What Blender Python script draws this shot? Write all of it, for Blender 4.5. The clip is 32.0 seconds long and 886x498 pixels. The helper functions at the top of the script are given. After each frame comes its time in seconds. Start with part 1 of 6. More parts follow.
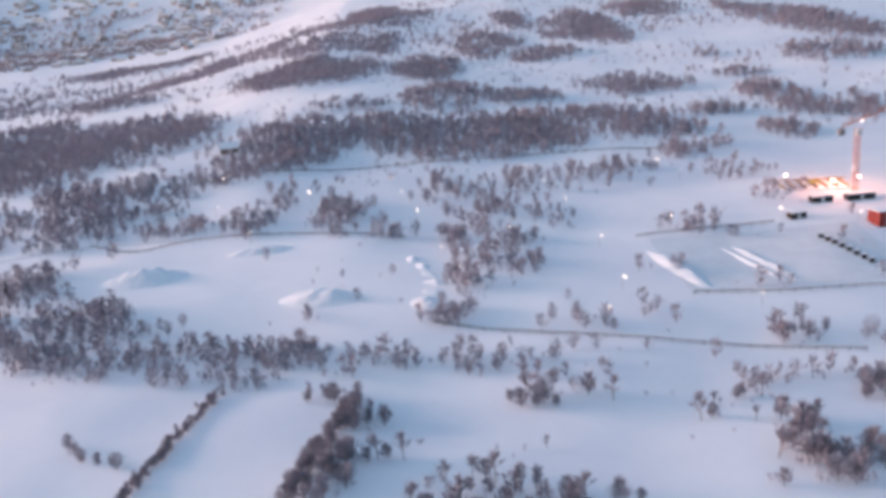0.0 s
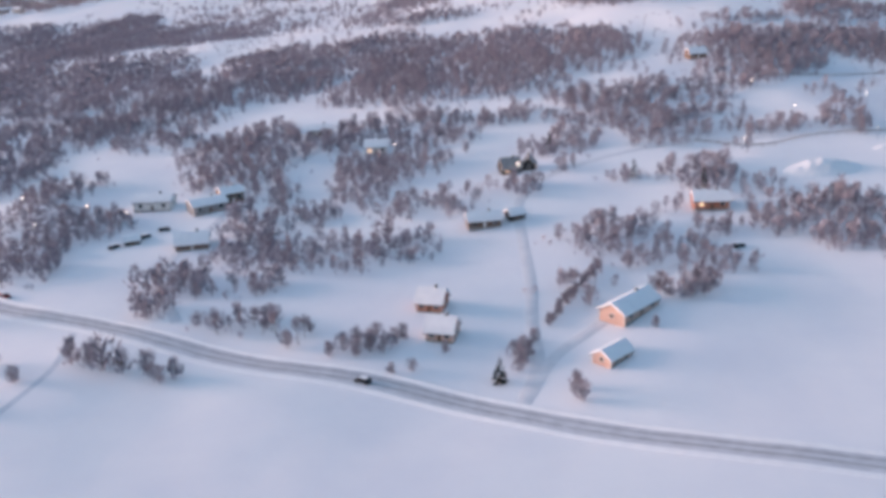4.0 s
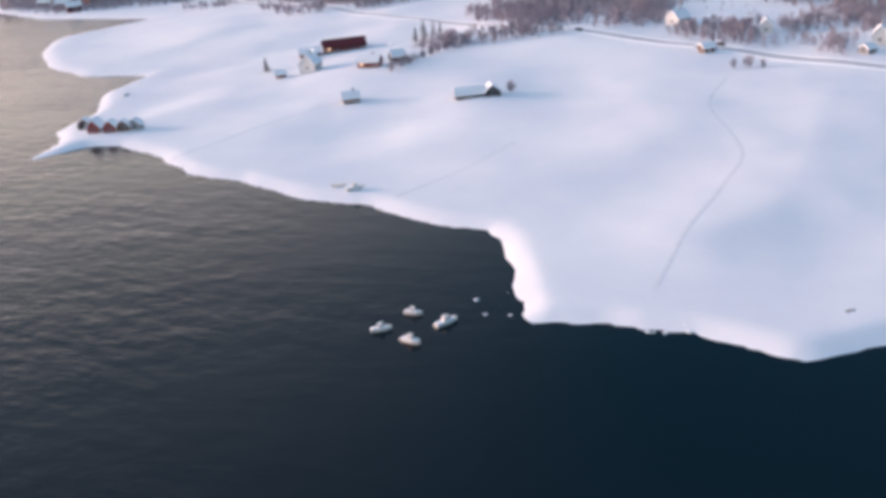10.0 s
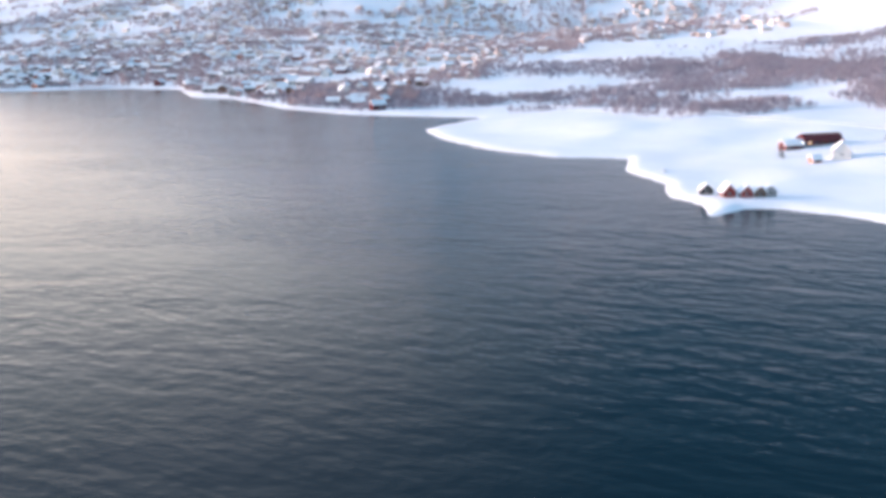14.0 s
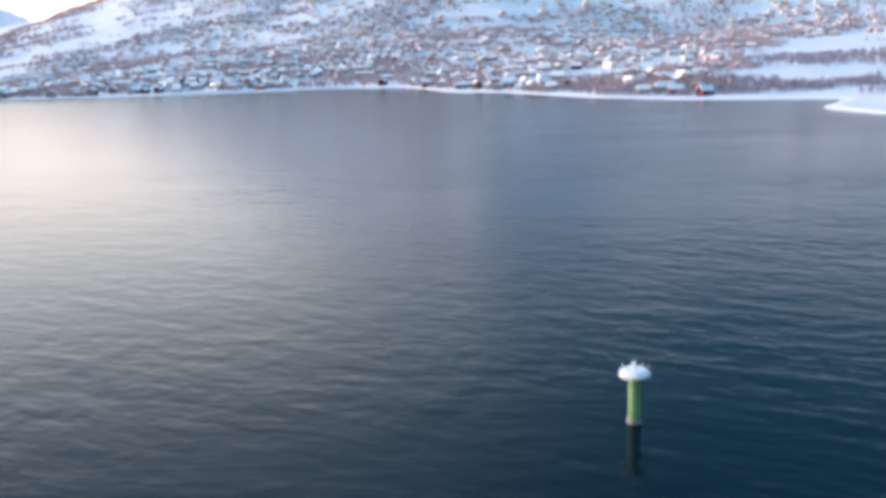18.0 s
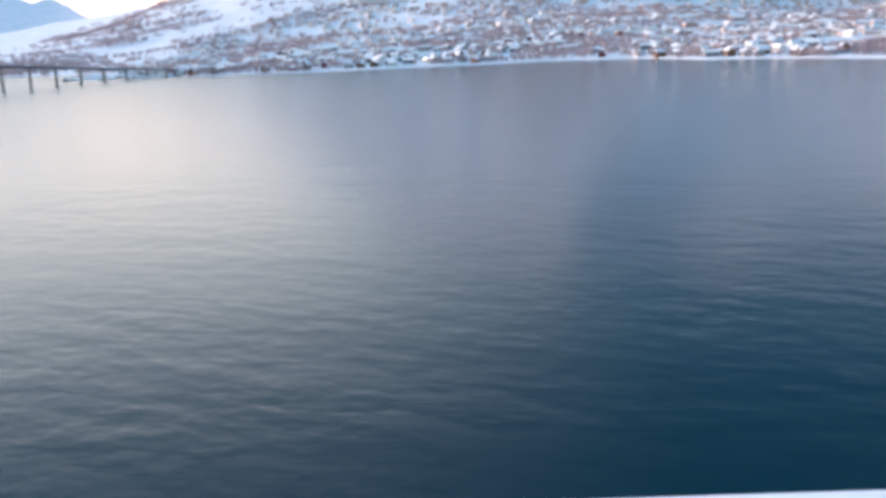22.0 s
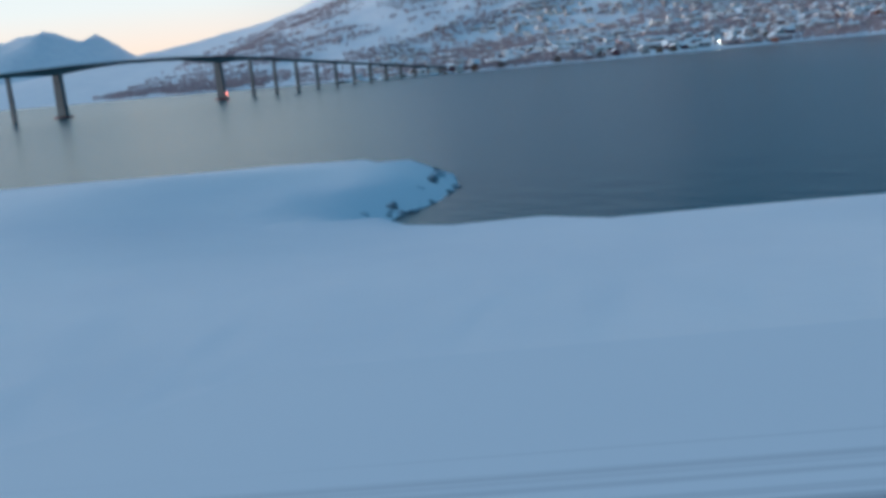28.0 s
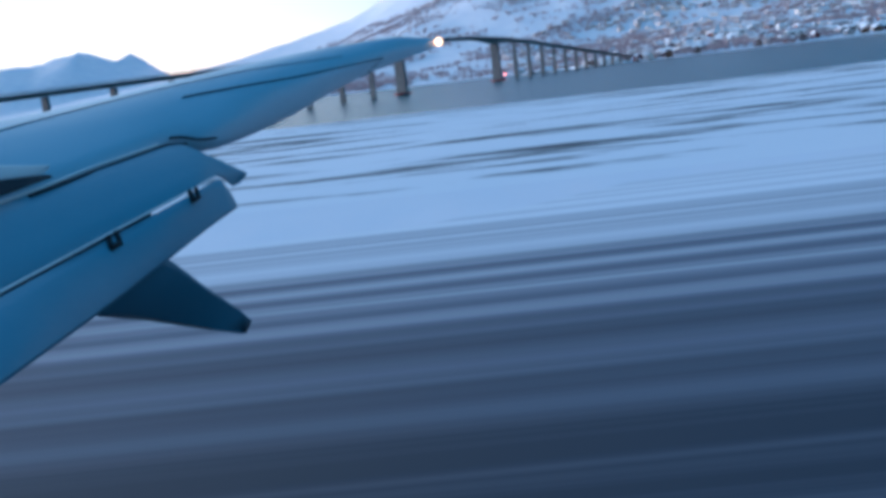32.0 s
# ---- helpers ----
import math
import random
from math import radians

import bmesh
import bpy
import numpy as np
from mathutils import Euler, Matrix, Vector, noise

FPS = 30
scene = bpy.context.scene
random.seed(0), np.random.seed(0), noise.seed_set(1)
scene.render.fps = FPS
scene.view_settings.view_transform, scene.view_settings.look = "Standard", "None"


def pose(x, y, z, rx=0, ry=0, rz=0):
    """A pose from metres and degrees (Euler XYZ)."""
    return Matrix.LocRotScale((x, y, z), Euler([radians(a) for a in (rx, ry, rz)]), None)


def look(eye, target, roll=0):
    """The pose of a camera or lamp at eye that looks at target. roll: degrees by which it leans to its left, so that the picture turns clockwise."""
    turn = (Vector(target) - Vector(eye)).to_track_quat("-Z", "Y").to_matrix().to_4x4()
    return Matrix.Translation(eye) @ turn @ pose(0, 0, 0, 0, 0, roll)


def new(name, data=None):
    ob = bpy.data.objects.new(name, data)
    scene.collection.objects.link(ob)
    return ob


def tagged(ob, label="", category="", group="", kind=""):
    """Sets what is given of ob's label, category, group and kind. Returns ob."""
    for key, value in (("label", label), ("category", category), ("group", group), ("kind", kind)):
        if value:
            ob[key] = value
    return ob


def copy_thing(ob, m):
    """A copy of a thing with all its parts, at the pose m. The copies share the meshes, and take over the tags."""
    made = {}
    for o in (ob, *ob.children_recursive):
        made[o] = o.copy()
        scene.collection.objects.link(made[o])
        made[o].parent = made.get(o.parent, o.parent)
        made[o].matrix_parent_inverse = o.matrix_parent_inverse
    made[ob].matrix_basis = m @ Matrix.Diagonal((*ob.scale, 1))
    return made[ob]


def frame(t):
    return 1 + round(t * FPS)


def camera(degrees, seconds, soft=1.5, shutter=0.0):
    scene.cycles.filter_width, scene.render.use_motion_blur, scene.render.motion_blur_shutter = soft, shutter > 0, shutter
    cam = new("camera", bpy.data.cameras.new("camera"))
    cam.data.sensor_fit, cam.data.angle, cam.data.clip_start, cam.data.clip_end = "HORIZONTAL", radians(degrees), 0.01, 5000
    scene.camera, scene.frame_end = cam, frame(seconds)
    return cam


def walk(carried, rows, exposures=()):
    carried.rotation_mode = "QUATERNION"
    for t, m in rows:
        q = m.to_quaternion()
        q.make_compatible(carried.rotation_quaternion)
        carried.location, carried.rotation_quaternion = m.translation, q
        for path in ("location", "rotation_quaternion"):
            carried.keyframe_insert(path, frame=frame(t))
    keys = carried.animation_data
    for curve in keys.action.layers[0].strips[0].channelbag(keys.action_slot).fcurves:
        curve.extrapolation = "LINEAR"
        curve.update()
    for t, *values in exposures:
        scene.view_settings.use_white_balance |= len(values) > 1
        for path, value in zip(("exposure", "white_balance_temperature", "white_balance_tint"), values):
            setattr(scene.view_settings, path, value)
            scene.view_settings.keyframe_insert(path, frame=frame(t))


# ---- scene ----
cam = camera(50.5, 32.0, soft=4.2)
PATH = [
    (0.0, pose(-2.3, -2.53, 63.72, 74.97, 3.54, -3.38)),
    (0.5, pose(-20.0, -2.24, 63.34, 74.29, 3.29, -3.19)),
    (1.0, pose(-37.9, -1.93, 62.99, 73.68, 3.03, -3.12)),
    (1.5, pose(-56.0, -1.57, 62.67, 73.18, 2.92, -3.21)),
    (2.0, pose(-74.3, -1.12, 62.36, 72.86, 2.86, -3.27)),
    (2.5, pose(-92.8, -0.63, 62.02, 72.56, 2.81, -3.43)),
    (3.0, pose(-111.3, -0.17, 61.66, 72.27, 2.67, -3.63)),
    (3.5, pose(-129.7, 0.28, 61.31, 71.89, 2.44, -3.69)),
    (5.5, pose(-203.3, 1.72, 59.60, 70.22, 2.32, -3.75)),
    (6.0, pose(-221.7, 1.95, 58.91, 69.97, 2.25, -3.49)),
    (6.5, pose(-240.2, 2.13, 58.16, 69.79, 2.16, -3.17)),
    (7.0, pose(-258.9, 2.22, 57.30, 69.65, 2.20, -2.68)),
    (7.5, pose(-277.5, 2.16, 56.31, 69.45, 2.18, -2.12)),
    (8.0, pose(-296.0, 1.99, 55.21, 69.28, 2.47, -1.52)),
    (8.5, pose(-314.4, 1.71, 54.00, 68.92, 2.60, -1.14)),
    (9.0, pose(-332.9, 1.33, 52.77, 68.56, 3.20, -0.86)),
    (9.5, pose(-351.6, 0.94, 51.57, 68.26, 3.89, -0.81)),
    (10.0, pose(-370.1, 0.63, 50.39, 67.99, 4.31, -1.07)),
    (10.5, pose(-388.5, 0.45, 49.24, 67.74, 4.16, -1.38)),
    (11.0, pose(-407.2, 0.40, 48.14, 69.41, 2.89, -1.47)),
    (11.5, pose(-425.9, 0.44, 47.03, 72.65, 2.25, -1.08)),
    (12.0, pose(-444.5, 0.53, 45.90, 74.21, 1.76, -1.20)),
    (12.5, pose(-462.7, 0.60, 44.70, 74.89, 1.05, -1.51)),
    (13.0, pose(-480.9, 0.62, 43.41, 75.63, 0.81, -1.48)),
    (13.5, pose(-499.2, 0.56, 42.03, 76.46, 0.94, -1.31)),
    (14.0, pose(-517.5, 0.45, 40.60, 76.56, 1.18, -1.09)),
    (14.5, pose(-535.8, 0.29, 39.16, 75.86, 1.77, -1.04)),
    (15.0, pose(-554.1, 0.11, 37.75, 75.33, 2.08, -0.71)),
    (15.5, pose(-572.7, -0.08, 36.41, 75.60, 2.57, -0.48)),
    (17.5, pose(-649.8, -0.40, 32.23, 77.37, 2.05, -0.25)),
    (18.0, pose(-668.4, -0.49, 31.20, 77.54, 2.10, -0.10)),
    (18.5, pose(-686.9, -0.63, 30.07, 77.74, 2.49, 0.22)),
    (19.0, pose(-705.1, -0.81, 28.91, 77.91, 2.62, 0.44)),
    (19.5, pose(-723.1, -1.03, 27.73, 78.07, 2.47, 0.55)),
    (20.0, pose(-741.0, -1.28, 26.52, 78.21, 2.44, 0.66)),
    (20.5, pose(-758.8, -1.53, 25.29, 78.18, 2.52, 0.83)),
    (21.0, pose(-776.5, -1.76, 24.07, 77.93, 2.63, 1.04)),
    (21.5, pose(-794.3, -1.93, 22.85, 77.58, 2.58, 1.19)),
    (22.0, pose(-812.2, -2.02, 21.65, 77.22, 2.60, 1.29)),
    (22.5, pose(-830.3, -2.01, 20.47, 76.88, 2.68, 1.34)),
    (23.0, pose(-848.5, -1.90, 19.30, 76.63, 2.84, 1.32)),
    (23.5, pose(-866.9, -1.71, 18.16, 76.52, 3.13, 1.29)),
    (24.0, pose(-885.2, -1.46, 17.04, 76.55, 3.39, 1.20)),
    (24.5, pose(-903.6, -1.18, 15.94, 76.66, 3.67, 1.12)),
    (26.5, pose(-977.6, 0.21, 11.81, 77.19, 4.31, 0.51)),
    (27.0, pose(-996.6, 0.44, 10.83, 77.60, 4.54, 0.60)),
    (27.5, pose(-1015.7, 0.63, 9.87, 78.28, 4.90, 0.90)),
    (28.0, pose(-1035.1, 0.77, 8.91, 78.75, 5.22, 1.15)),
    (28.5, pose(-1054.3, 0.85, 7.98, 78.84, 5.63, 1.30)),
    (29.0, pose(-1073.4, 0.88, 7.25, 78.67, 6.20, 1.38)),
    (29.5, pose(-1092.3, 0.87, 6.69, 78.46, 6.77, 1.47)),
    (30.0, pose(-1110.8, 0.86, 6.27, 78.21, 7.34, 1.57)),
    (30.5, pose(-1129.2, 0.85, 5.96, 78.22, 7.41, 1.55)),
    (31.0, pose(-1147.3, 0.85, 5.71, 78.55, 7.35, 1.49)),
    (31.5, pose(-1165.3, 0.87, 5.50, 79.16, 7.23, 1.38)),
    (32.0, pose(-1183.1, 0.88, 5.30, 79.65, 6.65, 1.26)),
]
# stops and white balance of the clip's own camera
walk(cam, PATH, exposures=[
    (0.0, -0.02, 6750, 11), (5.0, -0.08, 6800, 11), (8.5, -0.26, 6900, 13), (10.0, 0.16, 6900, 10), (11.5, 0.52, 6850, 9), (13.0, 0.62, 6650, 6), (15.0, 0.52, 6200, 2), (18.0, 0.46, 6000, 0), (22.0, 0.40, 5900, -2),
    (24.5, -0.04, 6200, -3), (27.0, -0.78, 5200, -15), (28.2, -0.9, 4850, -16), (29.0, -1.02, 4600, -13), (30.0, -0.98, 4550, -11), (31.0, -0.72, 4500, -10), (32.0, -0.46, 4500, -10)])

# ---------------------------------------------------------------- sky and sun
SUN_YAW = radians(165.0)      # where the low sun stands, from +x towards +y
SUN_EL = radians(4.0)
world = bpy.data.worlds.new("world")
scene.world = world
world.use_nodes = True
wn = world.node_tree
sky = wn.nodes.new("ShaderNodeTexSky")
sky.sky_type = "NISHITA"
sky.sun_disc = False
sky.sun_elevation = SUN_EL
sky.sun_rotation = math.pi / 2 - SUN_YAW
sky.air_density, sky.dust_density, sky.ozone_density = 1.0, 3.0, 1.0
background = wn.nodes["Background"]
# a thin high veil of cloud over the clear sky: peach glow round the low sun, dusk blue away from it
where = wn.nodes.new("ShaderNodeTexCoord")
split = wn.nodes.new("ShaderNodeSeparateXYZ")
wn.links.new(where.outputs["Generated"], split.inputs["Vector"])


def veil(stops):
    node = wn.nodes.new("ShaderNodeValToRGB")
    ramp = node.color_ramp
    ramp.elements[0].position, ramp.elements[0].color = stops[0][0], (*stops[0][1], 1)
    ramp.elements[1].position, ramp.elements[1].color = stops[-1][0], (*stops[-1][1], 1)
    for position, colour in stops[1:-1]:
        ramp.elements.new(position).color = (*colour, 1)
    wn.links.new(split.outputs["Z"], node.inputs["Fac"])
    return node


cool = veil(((0.0, (0.18, 0.31, 0.45)), (0.22, (0.12, 0.27, 0.42)), (0.36, (0.07, 0.18, 0.31)), (0.5, (0.045, 0.15, 0.28)), (0.85, (0.24, 0.38, 0.60))))
warm = veil(((0.0, (2.0, 1.02, 0.62)), (0.08, (1.55, 1.19, 1.06)), (0.22, (1.15, 1.07, 1.10)), (0.42, (0.40, 0.46, 0.60)), (0.8, (0.24, 0.35, 0.54))))
aim = wn.nodes.new("ShaderNodeVectorMath")
aim.operation = "DOT_PRODUCT"
aim.inputs[1].default_value = (math.cos(SUN_YAW), math.sin(SUN_YAW), 0)
wn.links.new(where.outputs["Generated"], aim.inputs[0])
glow = wn.nodes.new("ShaderNodeMapRange")
glow.interpolation_type = "SMOOTHSTEP"
glow.inputs["From Min"].default_value, glow.inputs["From Max"].default_value = -0.02, 0.52
wn.links.new(aim.outputs["Value"], glow.inputs["Value"])
mixed = wn.nodes.new("ShaderNodeMix")
mixed.data_type = "RGBA"
wn.links.new(glow.outputs["Result"], mixed.inputs[0])
wn.links.new(cool.outputs["Color"], mixed.inputs[6])
wn.links.new(warm.outputs["Color"], mixed.inputs[7])
blend = wn.nodes.new("ShaderNodeMix")
blend.data_type = "RGBA"
blend.blend_type = "ADD"
blend.clamp_result = False
blend.inputs[0].default_value = 0.02
wn.links.new(mixed.outputs[2], blend.inputs[6])
wn.links.new(sky.outputs["Color"], blend.inputs[7])
wn.links.new(blend.outputs[2], background.inputs["Color"])
background.inputs["Strength"].default_value = 1.30
sun_data = bpy.data.lights.new("sun", "SUN")
sun_data.energy, sun_data.angle, sun_data.color = 5.0, radians(24), (1.0, 0.69, 0.63)
sun = new("sun", sun_data)
sun.matrix_world = look((0, 0, 0), (-math.cos(SUN_YAW) * math.cos(SUN_EL + 0.08), -math.sin(SUN_YAW) * math.cos(SUN_EL + 0.08), -math.sin(SUN_EL + 0.08)))
# ---------------------------------------------------------------- the lie of the land
COAST = [  # the fjord's inhabited shore, going forwards along the flight, then across the bay
    (1500, 60), (200, 66), (-100, 76), (-230, 84.5), (-257, 86.5), (-270, 91), (-293, 95), (-299.5, 91), (-300.5, 87.6), (-304.5, 86.2),
    (-307.5, 90.3), (-322, 89.3), (-335, 86.5), (-344, 94.5), (-353, 98.5), (-362, 100.5), (-362.4, 123), (-365, 132), (-376, 138.5),
    (-384, 148), (-394, 152.5), (-409, 167), (-420, 174), (-428, 187), (-441, 200), (-448, 201), (-458, 193.5), (-456, 206),
    (-461, 217), (-457.5, 236), (-463, 258), (-457, 282), (-478, 288), (-497, 310), (-512, 342), (-519, 375), (-491, 417),
    (-553, 448), (-590, 488), (-632, 565), (-664, 590), (-690, 670), (-750, 700), (-870, 690), (-970, 700), (-1020, 720),
    (-1150, 900), (-1600, 1150), (-6000, 2300)]
ISLE = [  # the snow-covered bank beside the runway
    (-560, -400), (-690, 12), (-780, 38), (-830, 38.8), (-870, 38.2), (-910, 39.2), (-960, 40.2), (-1000, 41.6), (-1018, 44.5), (-1029, 45.5), (-1036, 47.5), (-1040, 51), (-1040.5, 55), (-1038, 62),
    (-1036.5, 70), (-1037, 76), (-1040, 80.5), (-1046, 83), (-1060, 84), (-1100, 84), (-1150, 90), (-1210, 98), (-1320, 120), (-1500, 140), (-6000, 600)]


def inside_and_distance(x, y, line, close):
    """Signed distance to a coast, positive on the land."""
    ring = np.array(line + close, float)
    best = np.full(x.shape, 1e9)
    odd = np.zeros(x.shape, bool)
    for i in range(len(ring)):
        (ax, ay), (bx, by) = ring[i], ring[(i + 1) % len(ring)]
        if by != ay:
            cross = (ay > y) != (by > y)
            odd ^= cross & (x < ax + (y - ay) * (bx - ax) / (by - ay))
        if i < len(line) - 1:
            dx, dy = bx - ax, by - ay
            u = np.clip(((x - ax) * dx + (y - ay) * dy) / (dx * dx + dy * dy), 0, 1)
            best = np.minimum(best, np.hypot(x - ax - u * dx, y - ay - u * dy))
    return np.where(odd, best, -best)


def ease(u):
    u = np.clip(u, 0.0, 1.0)
    return u * u * (3 - 2 * u)


def swell(x, y, size, seed):
    """Smooth rolling noise about zero, from a few crossed sines."""
    out = 0.0
    for k in range(5):
        a = seed * 1.7 + k * 2.399
        f = 2 * math.pi / size * (0.6 + 0.35 * k)
        out = out + np.sin((x * math.cos(a) + y * math.sin(a)) * f + seed * 3.1 + k * 1.3 + 1.5 * np.sin((x * math.sin(a) - y * math.cos(a)) * f * 0.43 + k)) / (1 + 0.5 * k)
    return out / 2.2


def land_height(x, y):
    x, y = np.asarray(x, float), np.asarray(y, float)
    d = inside_and_distance(x, y, COAST, [(-6000, 9000), (1500, 9000)])
    d = d + np.interp(d, [-8, 0, 12], [0, 1, 0]) * (0.55 * swell(x, y, 11.0, 31) + 0.35 * swell(x, y, 5.0, 32))
    e = inside_and_distance(x, y, ISLE, [(-6000, -3000), (-560, -3000)])
    # the inhabited shore: a low bank, then fields that rise to wooded slopes
    slope = np.interp(x, [-1400, -900, -600, -420, -250, -150, -40, 200], [0.085, 0.09, 0.10, 0.055, 0.048, 0.06, 0.10, 0.10])
    shore = 0.9 * ease(d / 3.0) + slope * np.clip(d - 14, 0, 450) * np.interp(d, [0, 60, 200], [0.6, 0.9, 1.0]) + 0.085 * np.maximum(0, d - 464)
    shore = shore + 0.75 * swell(x, y, 62.0, 1) * ease(d / 30.0) + 2.5 * swell(x, y, 240.0, 2) * ease((d - 60) / 200.0)
    shore = shore + 0.13 * swell(x, y, 21.0, 33) * ease((d - 4) / 20.0) * (y < 420)
    # mountain behind the town, falling away towards the mouth of the sound
    up = np.maximum(0, y - 1150 + 0.10 * (x + 900)) * np.interp(x, [-2300, -1900, -1748, -1600, -1400, -1100, -500, 600], [0.0, 0.03, 0.045, 0.053, 0.083, 0.21, 0.30, 0.30])
    up = np.minimum(up, 620)
    shore = shore * np.interp(x, [-2600, -1500, -1200], [0.35, 0.6, 1.0]) + up * (1 + 0.03 * swell(x, y, 500.0, 4)) + ease(up / 60) * 4 * swell(x, y, 170.0, 5)
    # far peaks across the sound
    r = np.hypot(x + 1180, y)
    bearing = np.degrees(np.arctan2(-(x + 1180), y))
    crest = np.interp(bearing, [12, 15, 16.5, 17.5, 18.6, 19.1, 19.6, 20.3, 21.0, 21.9, 22.5, 23.7, 24.8, 25.9, 27.5, 30, 34, 40, 60],
                      [0.0, 90, 132, 184, 244, 258, 240, 256, 268, 300, 276, 268, 240, 250, 190, 140, 150, 180, 200])
    far = crest * ease((r - 3700) / 900.0) * (1 + 0.05 * swell(x, y, 210.0, 7) + 0.07 * swell(x, y, 110.0, 8) + 0.05 * swell(x, y, 60.0, 18))
    shore = np.maximum(shore, 0) * (1 - ease((r - 3500) / 600.0) * (bearing > 11)) + far
    # the low flat island with the runway
    isle = 1.5 * ease(e / 2.2) + 1.3 * ease((e - 4) / 18.0) + 0.10 * swell(x, y, 22.0, 9) * ease(e / 6) * ease((y - 14) / 6)
    deep = -3.0 * ease(-np.maximum(d, e) / 6.0)
    return np.where(d > 0, shore, np.where(e > 0, isle, deep))


def ground_at(x, y):
    return float(land_height(np.array([x]), np.array([y]))[0])
# ---------------------------------------------------------------- materials
def material(name, colour, rough=0.8, metal=0.0, other=None, scale=1.0, detail=6.0, bump=0.0, bump_scale=None, spec=0.3, stretch=(1, 1, 1), spread=(0.35, 0.65), fine=0.0):
    """A surface with colour varying between two tones over the object's own space, and fine relief."""
    m = bpy.data.materials.new(name)
    m.use_nodes = True
    t = m.node_tree
    b = t.nodes["Principled BSDF"]
    b.inputs["Roughness"].default_value = rough
    b.inputs["Metallic"].default_value = metal
    b.inputs["Specular IOR Level"].default_value = spec
    b.inputs["Base Color"].default_value = (*colour, 1)
    if other is None and not bump:
        return m
    geo = t.nodes.new("ShaderNodeNewGeometry")
    mapping = t.nodes.new("ShaderNodeMapping")
    mapping.inputs["Scale"].default_value = stretch
    t.links.new(geo.outputs["Position"], mapping.inputs["Vector"])
    if other is not None:
        n = t.nodes.new("ShaderNodeTexNoise")
        n.inputs["Scale"].default_value = scale
        n.inputs["Detail"].default_value = detail
        n.inputs["Roughness"].default_value = 0.6
        t.links.new(mapping.outputs["Vector"], n.inputs["Vector"])
        ramp = t.nodes.new("ShaderNodeValToRGB")
        ramp.color_ramp.elements[0].position, ramp.color_ramp.elements[1].position = spread
        ramp.color_ramp.elements[0].color = (*colour, 1)
        ramp.color_ramp.elements[1].color = (*other, 1)
        t.links.new(n.outputs["Fac"], ramp.inputs["Fac"])
        t.links.new(ramp.outputs["Color"], b.inputs["Base Color"])
    if bump:
        n2 = t.nodes.new("ShaderNodeTexNoise")
        n2.inputs["Scale"].default_value = bump_scale or scale * 4
        n2.inputs["Detail"].default_value = 8
        t.links.new(mapping.outputs["Vector"], n2.inputs["Vector"])
        bp = t.nodes.new("ShaderNodeBump")
        bp.inputs["Strength"].default_value = bump
        bp.inputs["Distance"].default_value = 0.3
        t.links.new(n2.outputs["Fac"], bp.inputs["Height"])
        t.links.new(bp.outputs["Normal"], b.inputs["Normal"])
    return m


SNOW = material("snow", (0.79, 0.79, 0.825), 0.9, other=(0.885, 0.87, 0.875), scale=0.035, bump=0.25, bump_scale=0.5)
# ---------------------------------------------------------------- ground and water
def steps(lo, hi, first, growth, most):
    """Grid lines from lo to hi, widening by growth from the first step."""
    out, v, s = [lo], lo, first
    while v < hi:
        v += s
        s = min(most, s * growth)
        out.append(v)
    return out


def sheet(name, xs, ys, height):
    """A grid mesh over the lines xs and ys with z = height(x, y)."""
    gx, gy = np.meshgrid(np.array(xs), np.array(ys))
    z = height(gx, gy)
    verts = np.stack([gx, gy, z], -1).reshape(-1, 3)
    nx, ny = len(xs), len(ys)
    i = (np.arange(ny - 1)[:, None] * nx + np.arange(nx - 1)[None, :]).ravel()
    faces = np.stack([i, i + 1, i + nx + 1, i + nx], -1)
    me = bpy.data.meshes.new(name)
    me.from_pydata(verts.tolist(), [], faces.tolist())
    me.shade_smooth()
    return new(name, me)


xs = [-v for v in steps(1300, 5600, 6, 1.09, 60)][::-1] + list(np.arange(-1296, -560, 4.0)) + list(np.arange(-560, -480, 2.5)) + list(np.arange(-480, -220, 1.5)) + list(np.arange(-220, 60, 2.5)) + steps(60, 1480, 3, 1.08, 60)
ys = [-v for v in steps(8, 380, 4, 1.15, 40)][::-1] + list(np.arange(-4, 80, 2.0)) + list(np.arange(80, 220, 1.25)) + list(np.arange(220, 330, 2.0)) + steps(330, 8000, 3, 1.028, 60)
ground = sheet("ground", xs, ys, land_height)
tagged(ground, "rolling snow-covered land with fields and mountains", "ground", kind="structure")
ground.data.materials.append(SNOW)
WATER = bpy.data.materials.new("sea_water")
WATER.use_nodes = True
wt = WATER.node_tree
wb = wt.nodes["Principled BSDF"]
wb.inputs["IOR"].default_value = 1.23
wp = wt.nodes.new("ShaderNodeNewGeometry")
height = None
